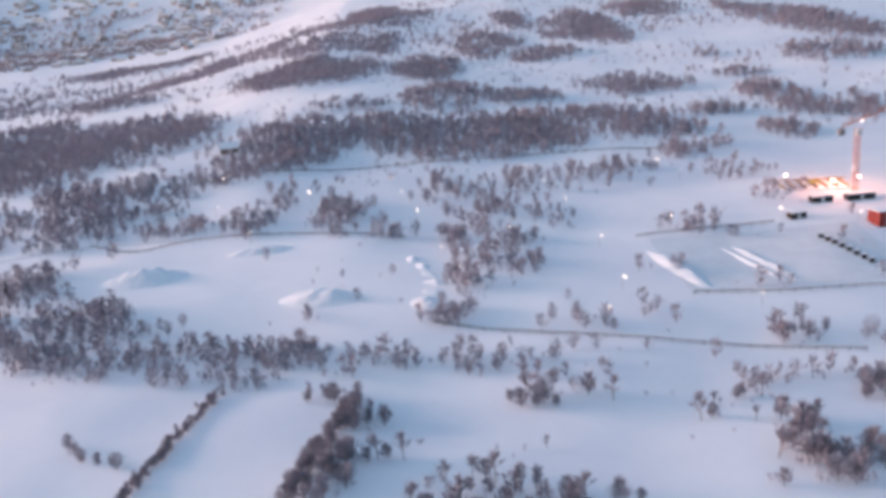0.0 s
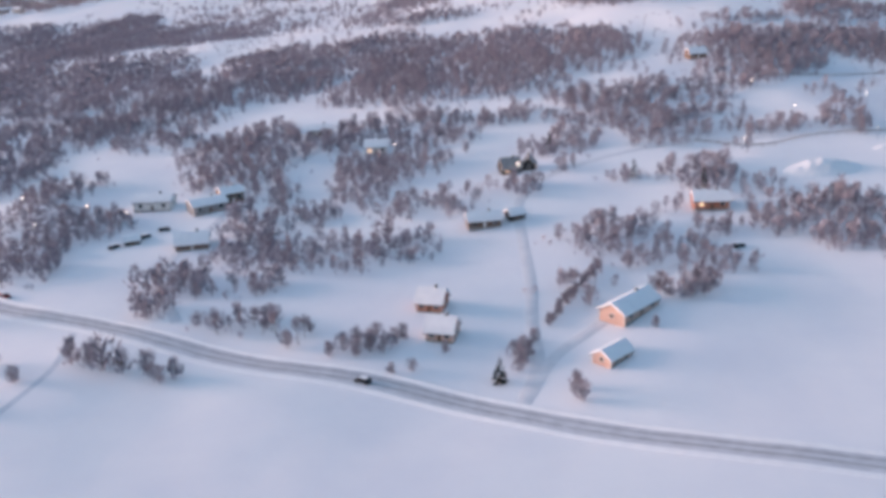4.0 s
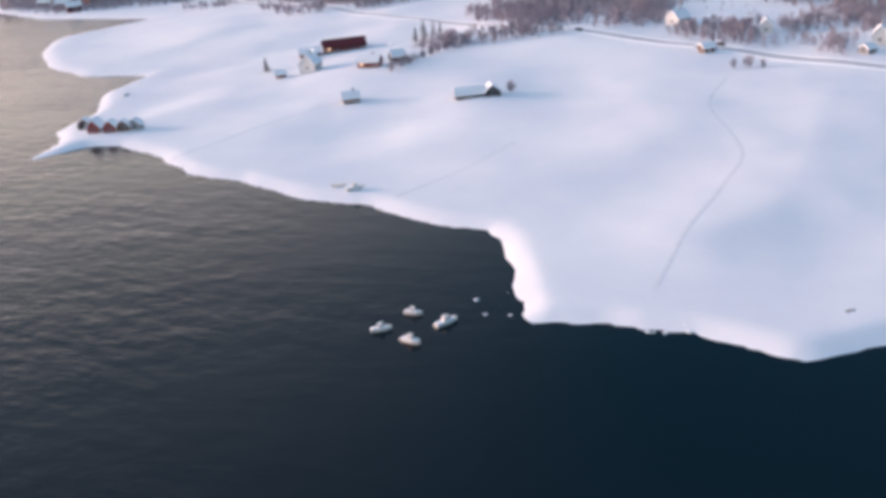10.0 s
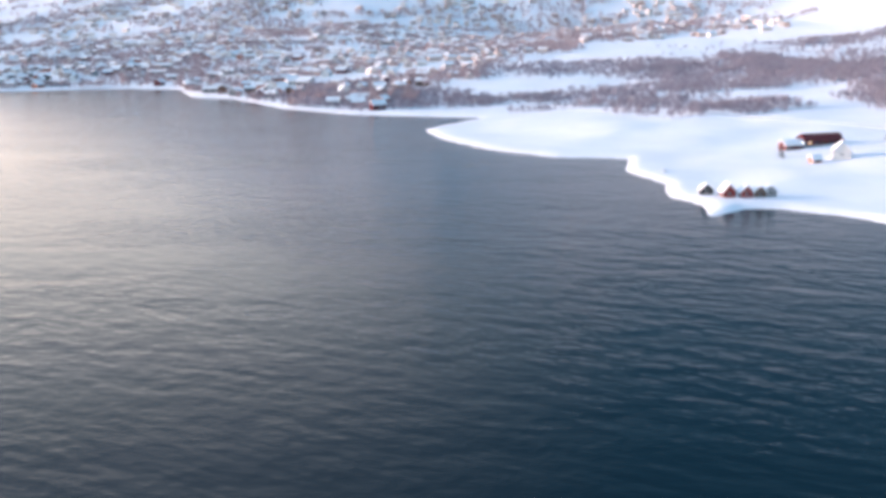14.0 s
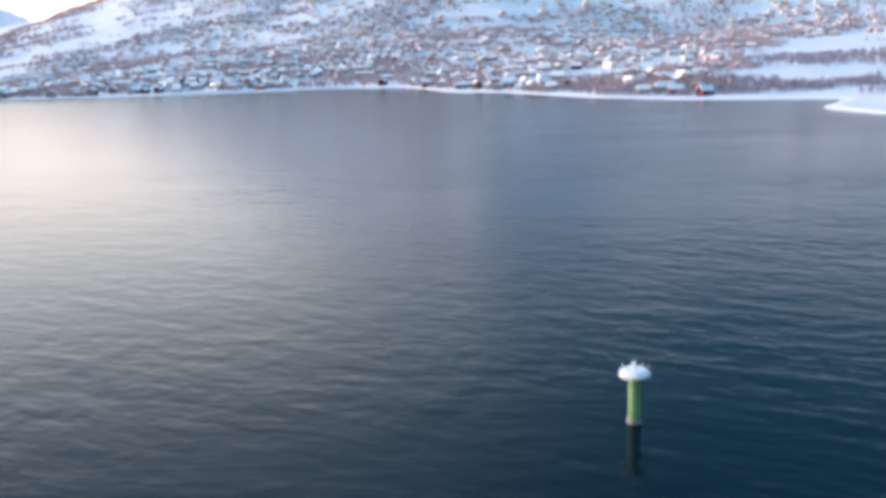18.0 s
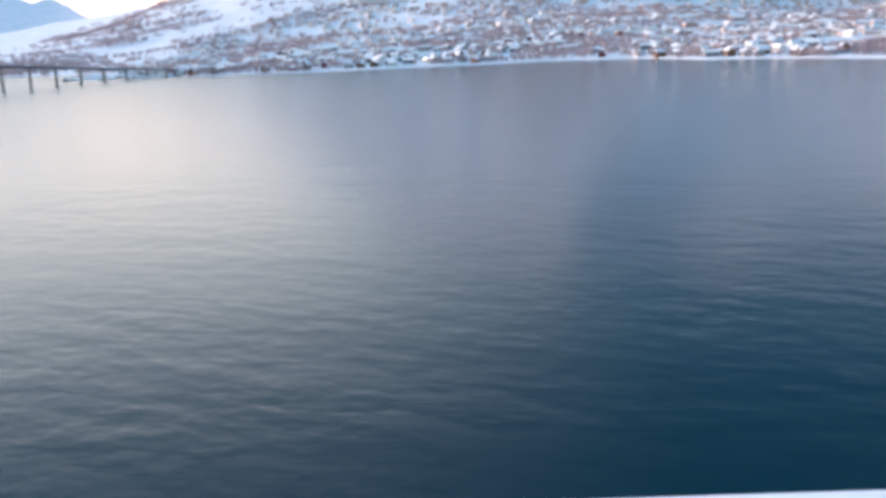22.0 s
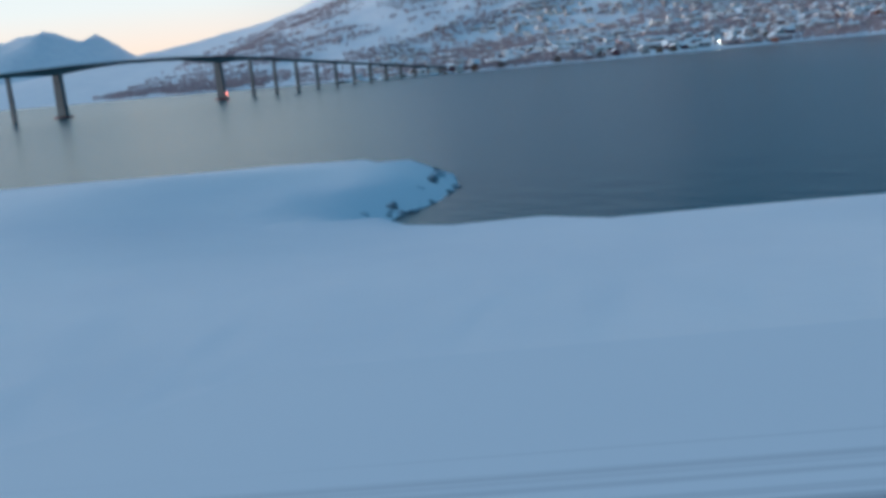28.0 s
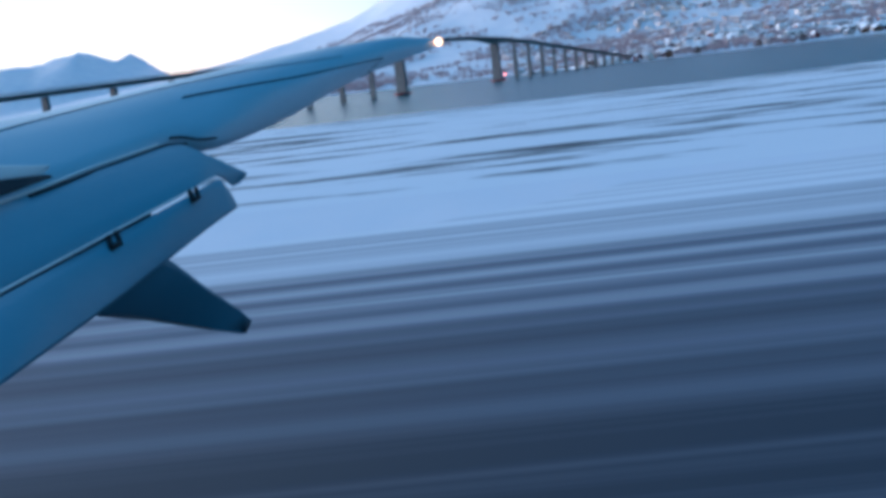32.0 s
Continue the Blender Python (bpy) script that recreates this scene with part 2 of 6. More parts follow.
for turn, size, stretch, amount in ((-24, 0.12, 0.50, 0.8), (-30, 0.36, 0.58, 0.62), (-14, 0.8, 0.6, 0.16), (15, 2.4, 0.8, 0.03)):
    mp = wt.nodes.new("ShaderNodeMapping")
    mp.vector_type = "TEXTURE"
    mp.inputs["Rotation"].default_value = (0, 0, radians(turn))
    mp.inputs["Scale"].default_value = (1 / stretch, 1, 1)
    wt.links.new(wp.outputs["Position"], mp.inputs["Vector"])
    nz = wt.nodes.new("ShaderNodeTexNoise")
    nz.inputs["Scale"].default_value = size
    nz.inputs["Detail"].default_value = 3
    wt.links.new(mp.outputs["Vector"], nz.inputs["Vector"])
    mul = wt.nodes.new("ShaderNodeMath")
    mul.operation = "MULTIPLY_ADD"
    mul.inputs[1].default_value = amount
    mul.inputs[2].default_value = 0
    wt.links.new(nz.outputs["Fac"], mul.inputs[0])
    if height is not None:
        wt.links.new(height, mul.inputs[2])
    height = mul.outputs[0]
# cat's paws: wide patches of smoother and rougher water
mp = wt.nodes.new("ShaderNodeMapping")
mp.inputs["Scale"].default_value = (0.5, 1.6, 1)
wt.links.new(wp.outputs["Position"], mp.inputs["Vector"])
patch = wt.nodes.new("ShaderNodeTexNoise")
patch.inputs["Scale"].default_value = 0.02
patch.inputs["Detail"].default_value = 4
wt.links.new(mp.outputs["Vector"], patch.inputs["Vector"])
span = wt.nodes.new("ShaderNodeMapRange")
span.inputs["From Min"].default_value, span.inputs["From Max"].default_value = 0.35, 0.65
span.inputs["To Min"].default_value, span.inputs["To Max"].default_value = 0.35, 1.0
wt.links.new(patch.outputs["Fac"], span.inputs["Value"])
ripple = wt.nodes.new("ShaderNodeBump")
ripple.inputs["Distance"].default_value = 0.45
# calmer in the lee of the island and under the inhabited shore
lee_at = wt.nodes.new("ShaderNodeSeparateXYZ")
wt.links.new(wp.outputs["Position"], lee_at.inputs["Vector"])
lee = wt.nodes.new("ShaderNodeMapRange")
lee.inputs["From Min"].default_value, lee.inputs["From Max"].default_value = -790.0, -590.0
lee.inputs["To Min"].default_value, lee.inputs["To Max"].default_value = 0.40, 1.0
wt.links.new(lee_at.outputs["X"], lee.inputs["Value"])
bay = wt.nodes.new("ShaderNodeMapRange")
bay.inputs["From Min"].default_value, bay.inputs["From Max"].default_value = -450.0, -370.0
bay.inputs["To Min"].default_value, bay.inputs["To Max"].default_value = 1.0, 0.3
wt.links.new(lee_at.outputs["X"], bay.inputs["Value"])
sheltered = wt.nodes.new("ShaderNodeMath")
sheltered.operation = "MULTIPLY"
wt.links.new(span.outputs["Result"], sheltered.inputs[0])
wt.links.new(bay.outputs["Result"], sheltered.inputs[1])
tamed = wt.nodes.new("ShaderNodeMath")
tamed.operation = "MULTIPLY"
wt.links.new(sheltered.outputs[0], tamed.inputs[0])
wt.links.new(lee.outputs["Result"], tamed.inputs[1])
wt.links.new(tamed.outputs[0], ripple.inputs["Strength"])
# the narrows of the sound: short wind chop, too fine to tell apart
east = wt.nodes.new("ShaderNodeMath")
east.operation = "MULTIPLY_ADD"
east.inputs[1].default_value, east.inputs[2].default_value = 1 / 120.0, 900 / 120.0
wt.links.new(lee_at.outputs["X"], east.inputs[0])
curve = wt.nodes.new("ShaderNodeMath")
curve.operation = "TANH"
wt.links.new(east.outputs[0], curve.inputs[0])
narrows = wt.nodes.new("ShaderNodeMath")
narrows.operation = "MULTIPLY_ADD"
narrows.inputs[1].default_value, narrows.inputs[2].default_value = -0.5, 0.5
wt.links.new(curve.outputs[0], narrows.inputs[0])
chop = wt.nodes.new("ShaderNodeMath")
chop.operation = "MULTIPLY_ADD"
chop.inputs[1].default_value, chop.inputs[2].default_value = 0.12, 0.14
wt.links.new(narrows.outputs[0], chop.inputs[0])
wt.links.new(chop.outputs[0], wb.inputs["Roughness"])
# teal put into the body colour here, in place of a duller reflection
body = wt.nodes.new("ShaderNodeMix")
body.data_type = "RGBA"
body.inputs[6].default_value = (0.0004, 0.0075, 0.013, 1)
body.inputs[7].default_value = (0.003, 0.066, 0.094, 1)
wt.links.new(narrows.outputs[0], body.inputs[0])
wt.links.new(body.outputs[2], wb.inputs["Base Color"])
wt.links.new(height, ripple.inputs["Height"])
wt.links.new(ripple.outputs["Normal"], wb.inputs["Normal"])
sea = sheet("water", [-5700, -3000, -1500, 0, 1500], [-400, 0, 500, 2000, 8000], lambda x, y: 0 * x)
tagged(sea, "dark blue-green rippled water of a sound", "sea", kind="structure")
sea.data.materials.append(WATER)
# ---------------------------------------------------------------- building helpers
def part(name, bm, mat, parent=None, label=""):
    """Links a bmesh as one mesh object under a thing or a part."""
    me = bpy.data.meshes.new(name)
    bm.to_mesh(me)
    bm.free()
    me.materials.append(mat)
    ob = new(name, me)
    if parent is not None:
        ob.parent = parent
    if label:
        tagged(ob, label)
    return ob


def shared(name, me, parent, m=None):
    """One more object on a mesh that exists already."""
    ob = new(name, me)
    ob.parent = parent
    if m is not None:
        ob.matrix_basis = m
    return ob


def thing(name, m, label, category, group=""):
    ob = new(name)
    ob.empty_display_size = 0.2
    ob.matrix_basis = m
    return tagged(ob, label, category, group)


def add_box(bm, x0, x1, y0, y1, z0, z1, bevel=0.0):
    made = bmesh.ops.create_cube(bm, size=1.0, matrix=Matrix.LocRotScale(((x0 + x1) / 2, (y0 + y1) / 2, (z0 + z1) / 2), None, (x1 - x0, y1 - y0, z1 - z0)))
    if bevel:
        edges = list({e for v in made["verts"] for e in v.link_edges})
        bmesh.ops.bevel(bm, geom=edges, offset=bevel, segments=1, affect="EDGES")
    return bm


def box(x0, x1, y0, y1, z0, z1, bevel=0.0):
    return add_box(bmesh.new(), x0, x1, y0, y1, z0, z1, bevel)


def add_rod(bm, a, b, r0, r1=None, sides=6):
    a, b = Vector(a), Vector(b)
    d = b - a
    turn = d.to_track_quat("Z", "Y").to_matrix().to_4x4()
    bmesh.ops.create_cone(bm, cap_ends=True, segments=sides, radius1=r0, radius2=r0 if r1 is None else r1, depth=d.length,
                          matrix=Matrix.Translation((a + b) / 2) @ turn)
    return bm


def rod(a, b, r0, r1=None, sides=6):
    return add_rod(bmesh.new(), a, b, r0, r1, sides)


def prism(points, thick, axis="x"):
    """A closed outline, given in two coordinates, carried through a thickness about zero along an axis."""
    bm = bmesh.new()
    rings = []
    for s in (-thick / 2, thick / 2):
        if axis == "x":
            rings.append([bm.verts.new((s, p, q)) for p, q in points])
        elif axis == "y":
            rings.append([bm.verts.new((p, s, q)) for p, q in points])
        else:
            rings.append([bm.verts.new((p, q, s)) for p, q in points])
    n = len(points)
    bm.faces.new(rings[0])
    bm.faces.new(rings[1][::-1])
    for i in range(n):
        bm.faces.new((rings[0][i], rings[1][i], rings[1][(i + 1) % n], rings[0][(i + 1) % n]))
    bmesh.ops.recalc_face_normals(bm, faces=bm.faces)
    return bm


def triangles(name, verts, tris, mat):
    """A mesh object from arrays of corners and triangles."""
    me = bpy.data.meshes.new(name)
    me.vertices.add(len(verts))
    me.vertices.foreach_set("co", np.asarray(verts, np.float32).ravel())
    me.loops.add(len(tris) * 3)
    me.loops.foreach_set("vertex_index", np.asarray(tris, np.int32).ravel())
    me.polygons.add(len(tris))
    me.polygons.foreach_set("loop_start", np.arange(0, len(tris) * 3, 3, dtype=np.int32))
    me.update(calc_edges=True)
    me.materials.append(mat)
    return me


def curve_points(points, gap):
    """Points along a smooth line through the given ones, about gap apart."""
    p = [Vector(q) for q in points]
    p = [p[0] * 2 - p[1]] + p + [p[-1] * 2 - p[-2]]
    out = []
    for i in range(1, len(p) - 2):
        n = max(1, int((p[i + 1] - p[i]).length / gap))
        for k in range(n):
            t = k / n
            out.append(0.5 * (2 * p[i] + (p[i + 1] - p[i - 1]) * t + (2 * p[i - 1] - 5 * p[i] + 4 * p[i + 1] - p[i + 2]) * t * t + (3 * p[i] - p[i - 1] - 3 * p[i + 1] + p[i + 2]) * t ** 3))
    out.append(p[-2])
    return out


def ribbon(name, points, profile, mat, gap=3.0, label="", category="", kind="structure"):
    """A strip laid on the ground along a line. profile: (sideways, height) pairs."""
    line = curve_points(points, gap)
    centre = np.array([(q.x, q.y) for q in line])
    way = np.gradient(centre, axis=0)
    way /= np.linalg.norm(way, axis=1)[:, None]
    side = np.stack([-way[:, 1], way[:, 0]], -1)
    verts = []
    for s, h in profile:
        q = centre + side * s
        verts.append(np.stack([q[:, 0], q[:, 1], land_height(q[:, 0], q[:, 1]) + h], -1))
    v = np.array(verts)                       # profile, along, 3
    m, n = v.shape[:2]
    i = (np.arange(m - 1)[:, None] * n + np.arange(n - 1)[None, :]).ravel()
    me = bpy.data.meshes.new(name)
    me.from_pydata(v.reshape(-1, 3).tolist(), [], np.stack([i, i + n, i + n + 1, i + 1], -1).tolist())
    me.shade_smooth()
    me.materials.append(mat)
    return tagged(new(name, me), label, category, kind=kind)


def on_ground(x, y, turn=0.0, sink=0.0):
    return pose(x, y, ground_at(x, y) - sink, 0, 0, turn)


PAINT_RED = material("red_paint", (0.24, 0.035, 0.03), 0.7, other=(0.30, 0.05, 0.04), scale=2.0, bump=0.2, bump_scale=6)
PAINT_WINE = material("wine_red_paint", (0.105, 0.018, 0.024), 0.75, other=(0.15, 0.032, 0.036), scale=1.5, bump=0.2, bump_scale=6)
PAINT_WHITE = material("white_paint", (0.70, 0.67, 0.63), 0.7, other=(0.78, 0.76, 0.73), scale=1.5)
PAINT_YELLOW = material("ochre_paint", (0.48, 0.36, 0.24), 0.7, other=(0.56, 0.43, 0.30), scale=1.5)
PAINT_BROWN = material("brown_boards", (0.13, 0.075, 0.05), 0.8, other=(0.19, 0.11, 0.075), scale=1.5, bump=0.2, bump_scale=5)
PAINT_GREY = material("grey_boards", (0.28, 0.27, 0.27), 0.8, other=(0.38, 0.36, 0.35), scale=1.5)
PAINT_PINK = material("rust_paint", (0.42, 0.16, 0.10), 0.7, other=(0.50, 0.21, 0.14), scale=1.5)
PAINT_DARK = material("tarred_boards", (0.035, 0.03, 0.03), 0.8, other=(0.06, 0.05, 0.045), scale=2.0)
ROOF_SNOW = material("roof_snow", (0.82, 0.82, 0.84), 0.9, other=(0.88, 0.88, 0.89), scale=0.8, bump=0.3, bump_scale=2.0)
GLASS_DARK = material("window_glass", (0.02, 0.025, 0.03), 0.1, spec=0.6)
TRIM = material("white_trim", (0.75, 0.73, 0.70), 0.6)
STONE = material("chimney_stone", (0.25, 0.22, 0.20), 0.9, other=(0.33, 0.30, 0.28), scale=3)
CONCRETE = material("weathered_concrete", (0.20, 0.19, 0.19), 0.85, other=(0.28, 0.27, 0.26), scale=0.4, bump=0.2, bump_scale=2)
STEEL = material("galvanised_steel", (0.45, 0.45, 0.47), 0.45, metal=0.8)
BLACK = material("black_rubber", (0.02, 0.02, 0.022), 0.8)
TIMBER = material("weathered_timber", (0.13, 0.11, 0.10), 0.9, other=(0.20, 0.17, 0.15), scale=2.0)


def glowing(name, colour, strength):
    m = bpy.data.materials.new(name)
    m.use_nodes = True
    b = m.node_tree.nodes["Principled BSDF"]
    b.inputs["Base Color"].default_value = (*colour, 1)
    b.inputs["Emission Color"].default_value = (*colour, 1)
    b.inputs["Emission Strength"].default_value = strength
    return m


LAMP_WARM = glowing("lit_lamp", (1.0, 0.82, 0.66), 16.0)
LAMP_TRACK = glowing("lit_track_lamp", (1.0, 0.78, 0.66), 8.0)
LAMP_TIP = glowing("lit_tip_lamp", (1.0, 0.50, 0.26), 5.0)
LAMP_RED = glowing("red_lamp", (1.0, 0.16, 0.10), 10.0)
LAMP_WINDOW = glowing("lit_window", (1.0, 0.60, 0.36), 1.2)
# ---------------------------------------------------------------- runway
def streaked(name, dark, light, edges, along=0.012, across=0.9, rough=0.75):
    """Snow over dark ground, stretched along the runway to look smeared by the camera's speed."""
    m = bpy.data.materials.new(name)
    m.use_nodes = True
    t = m.node_tree
    b = t.nodes["Principled BSDF"]
    b.inputs["Roughness"].default_value = rough
    geo = t.nodes.new("ShaderNodeNewGeometry")
    mapping = t.nodes.new("ShaderNodeMapping")
    mapping.inputs["Scale"].default_value = (along, across, across)
    t.links.new(geo.outputs["Position"], mapping.inputs["Vector"])
    n = t.nodes.new("ShaderNodeTexNoise")
    n.inputs["Scale"].default_value = 1.0
    n.inputs["Detail"].default_value = 5.0
    n.inputs["Roughness"].default_value = 0.62
    t.links.new(mapping.outputs["Vector"], n.inputs["Vector"])
    ramp = t.nodes.new("ShaderNodeValToRGB")
    ramp.color_ramp.elements[0].position, ramp.color_ramp.elements[1].position = edges
    ramp.color_ramp.elements[0].color, ramp.color_ramp.elements[1].color = (*dark, 1), (*light, 1)
    t.links.new(n.outputs["Fac"], ramp.inputs["Fac"])
    t.links.new(ramp.outputs["Color"], b.inputs["Base Color"])
    return m


def drifted(name):
    """Asphalt that vanishes under snow towards its edge, streaked like a motion smear."""
    # the blue sky's reflection is put into the dark and middle asphalt tones
    m = streaked(name, (0.030, 0.036, 0.052), (0.82, 0.82, 0.84), (0.27, 0.87), along=0.005, across=1.35)
    t = m.node_tree
    n, ramp = t.nodes["Noise Texture"], t.nodes["Color Ramp"]
    sep = t.nodes.new("ShaderNodeSeparateXYZ")
    t.links.new(t.nodes["Geometry"].outputs["Position"], sep.inputs["Vector"])
    side = t.nodes.new("ShaderNodeMapRange")
    side.inputs["From Min"].default_value, side.inputs["From Max"].default_value = 6.0, 17.5
    side.inputs["To Min"].default_value, side.inputs["To Max"].default_value = -0.21, 0.38
    t.links.new(sep.outputs["Y"], side.inputs["Value"])
    # the drifted snow covers the near end, then the wind has swept a clean stretch
    calm = t.nodes.new("ShaderNodeMapRange")
    calm.inputs["From Min"].default_value, calm.inputs["From Max"].default_value = -1095.0, -1040.0
    calm.inputs["To Min"].default_value, calm.inputs["To Max"].default_value = 0.0, 0.24
    t.links.new(sep.outputs["X"], calm.inputs["Value"])
    more = t.nodes.new("ShaderNodeMath")
    t.links.new(side.outputs["Result"], more.inputs[0])
    t.links.new(calm.outputs["Result"], more.inputs[1])
    swept = t.nodes.new("ShaderNodeMapRange")
    swept.inputs["From Min"].default_value, swept.inputs["From Max"].default_value = -1168.0, -1130.0
    swept.inputs["To Min"].default_value, swept.inputs["To Max"].default_value = 0.0, -0.07
    t.links.new(sep.outputs["X"], swept.inputs["Value"])
    both = t.nodes.new("ShaderNodeMath")
    t.links.new(more.outputs[0], both.inputs[0])
    t.links.new(swept.outputs["Result"], both.inputs[1])
    add = t.nodes.new("ShaderNodeMath")
    t.links.new(n.outputs["Fac"], add.inputs[0])
    t.links.new(both.outputs[0], add.inputs[1])
    t.links.new(add.outputs[0], ramp.inputs["Fac"])
    middle = ramp.color_ramp.elements.new(0.55)
    middle.color = (0.155, 0.165, 0.205, 1)
    return m


ASPHALT = drifted("runway_asphalt")
TUFTS = streaked("wind_bared_snow", (0.06, 0.06, 0.065), (0.83, 0.83, 0.85), (0.37, 0.47), along=0.085, across=0.42)
wind = TUFTS.node_tree
fade_at = wind.nodes.new("ShaderNodeSeparateXYZ")
wind.links.new(wind.nodes["Geometry"].outputs["Position"], fade_at.inputs["Vector"])
fade = wind.nodes.new("ShaderNodeMapRange")
fade.inputs["From Min"].default_value, fade.inputs["From Max"].default_value = -1142.0, -1108.0
fade.inputs["To Min"].default_value, fade.inputs["To Max"].default_value = 0.0, 0.25
wind.links.new(fade_at.outputs["X"], fade.inputs["Value"])
joined = wind.nodes.new("ShaderNodeMath")
wind.links.new(wind.nodes["Noise Texture"].outputs["Fac"], joined.inputs[0])
wind.links.new(fade.outputs["Result"], joined.inputs[1])
wind.links.new(joined.outputs[0], wind.nodes["Color Ramp"].inputs["Fac"])
lanes = [-1900 + 20 * i for i in range(48)]
runway = sheet("runway", lanes, [-16, -8, 0, 6, 10, 12, 14, 16, 18, 20], lambda x, y: land_height(x, y) + 0.03 * ease((20.0 - y) / 3.0))
runway.data.materials.append(ASPHALT)
tagged(runway, "dark asphalt runway with snow drawn out into motion-smear streaks", "runway", kind="structure")
bared = sheet("bared_strip", [-1420 + 4 * i for i in range(81)], [18 + 2.0 * i for i in range(33)],
              lambda x, y: land_height(x, y) + 0.03 - 0.2 * (1 - ease((y - 18) / 5.0) * ease((-1104 - x) / 14.0)))
bared.data.materials.append(TUFTS)
tagged(bared, "snow with long wind-bared strips of dark grass", "ground", kind="structure")

light_body = bmesh.new()
add_rod(light_body, (0, 0, 0), (0, 0, 0.16), 0.04, 0.03, 8)
light_head = bmesh.new()
bmesh.ops.create_uvsphere(light_head, u_segments=10, v_segments=6, radius=0.07, matrix=pose(0, 0, 0.21))
edge_light = thing("runway_edge_light", on_ground(-1165, 14.4), "short runway edge light with a glowing glass dome in packed snow", "runway light", "runway edge lights")
part("post", light_body, STEEL, edge_light)
part("dome", light_head, LAMP_WARM, edge_light, "glowing warm glass dome")
for k in range(-22, 2):
    if k:
        copy_thing(edge_light, on_ground(-1165 - 34 * k * -1, 14.4))
end_light = thing("runway_end_light", on_ground(-1097, 13.6), "short runway light with a red glowing dome", "runway light")
part("post", rod((0, 0, 0), (0, 0, 0.16), 0.04, 0.03, 8), STEEL, end_light)
red_dome = bmesh.new()
bmesh.ops.create_uvsphere(red_dome, u_segments=10, v_segments=6, radius=0.07, matrix=pose(0, 0, 0.21))
part("dome", red_dome, LAMP_RED, end_light, "red glowing glass dome")

# approach slope units in a row off the runway's edge
slope_unit = thing("approach_slope_light", on_ground(-1132, 16.6), "low boxy approach slope light unit on short legs in the snow", "runway light", "approach slope lights")
part("housing", box(-0.22, 0.22, -0.16, 0.16, 0.16, 0.36, 0.03), PAINT_YELLOW, slope_unit)
for sx in (-0.16, 0.16):
    for sy in (-0.1, 0.1):
        part("leg", rod((sx, sy, -0.05), (sx, sy, 0.17), 0.02), STEEL, slope_unit)
part("lens", box(0.22, 0.235, -0.11, 0.11, 0.2, 0.32, 0.01), LAMP_WARM, slope_unit, "glowing lens")
for y in (18.2, 19.9, 21.7, 23.3):
    copy_thing(slope_unit, on_ground(-1132, y))
# ---------------------------------------------------------------- roads, tracks and fences
ROAD = material("packed_snow_road", (0.54, 0.54, 0.57), 0.75, other=(0.66, 0.66, 0.69), scale=0.5, stretch=(1, 1, 1), bump=0.2, bump_scale=3)
TRACK = material("trodden_snow", (0.66, 0.66, 0.69), 0.85, other=(0.75, 0.75, 0.77), scale=0.6)
WHEELS = material("bare_wheel_tracks", (0.36, 0.36, 0.38), 0.7, other=(0.50, 0.50, 0.52), scale=0.8)
MAIN_ROAD = [(60, 52), (-30, 69), (-87, 89), (-120, 102), (-151, 119), (-171, 128), (-200, 145), (-219, 156), (-253, 181), (-279, 202), (-297, 223), (-319, 248), (-333, 265), (-347, 277), (-365, 307), (-399, 350), (-427, 392), (-464, 439)]
ribbon("road", MAIN_ROAD, [(-1.7, 0.02), (-1.45, 0.08), (1.45, 0.08), (1.7, 0.02)], ROAD, 3, "country road of grey packed snow", "road")
for s in (-0.7, 0.65):
    ribbon("wheel_track", MAIN_ROAD, [(s - 0.28, 0.075), (s - 0.2, 0.1), (s + 0.2, 0.1), (s + 0.28, 0.075)], WHEELS, 3, "dark wheel track worn into road snow", "road")
for s in (-2.3, 2.3):
    ribbon("ploughed_bank", MAIN_ROAD, [(s - 0.7, -0.05), (s - 0.25, 0.26), (s + 0.2, 0.28), (s + 0.7, -0.05)], ROOF_SNOW, 3, "ploughed snow bank along the road", "snow bank")
for line in ([(-124, 175), (-126, 148), (-128, 134), (-129, 122), (-133, 111)], [(-101, 150), (-116, 134), (-126, 124), (-133, 111)],
             [(-101, 150), (-92, 158), (-86, 170)], [(-184, 142), (-190, 158), (-191, 172), (-186, 190), (-180, 215), (-165, 240)],
             [(-250, 180), (-256, 170), (-258, 163)], [(-231, 168), (-238, 180), (-244, 192)], [(-124, 175), (-121, 190), (-108, 206), (-76, 217), (-51, 212)],
             [(-302, 228), (-306, 245), (-310, 280), (-318, 332)], [(-349, 286), (-372, 276), (-395, 266), (-420, 262)]):
    ribbon("lane", line, [(-1.0, 0.01), (-0.8, 0.05), (0.8, 0.05), (1.0, 0.01)], TRACK, 3, "narrow lane of trodden snow between houses", "lane")

# shade lying in the shallow grooves is put into these two snow colours
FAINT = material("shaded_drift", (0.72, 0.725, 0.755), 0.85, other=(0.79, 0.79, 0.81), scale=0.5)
DITCH = material("shaded_groove_snow", (0.58, 0.61, 0.66), 0.8, other=(0.69, 0.71, 0.75), scale=0.5)
CREEK = [(-200, 141), (-199.5, 130), (-202, 121), (-205.5, 112), (-203, 104), (-201, 97), (-205, 92), (-216, 89.5), (-228, 87)]
ribbon("creek_bank", CREEK, [(-1.6, 0.0), (-0.75, 0.06), (-0.5, 0.055), (-0.2, 0.025), (0.7, 0.02), (0.95, 0.03), (1.5, 0.0)], SNOW, 2, "snowed-in creek with an overhanging drifted bank", "creek")
ribbon("creek_bed", CREEK, [(-0.46, 0.065), (-0.2, 0.04), (0.35, 0.032), (0.55, 0.032)], DITCH, 2, "thin strip in shade colour along a frozen creek's bed", "creek")
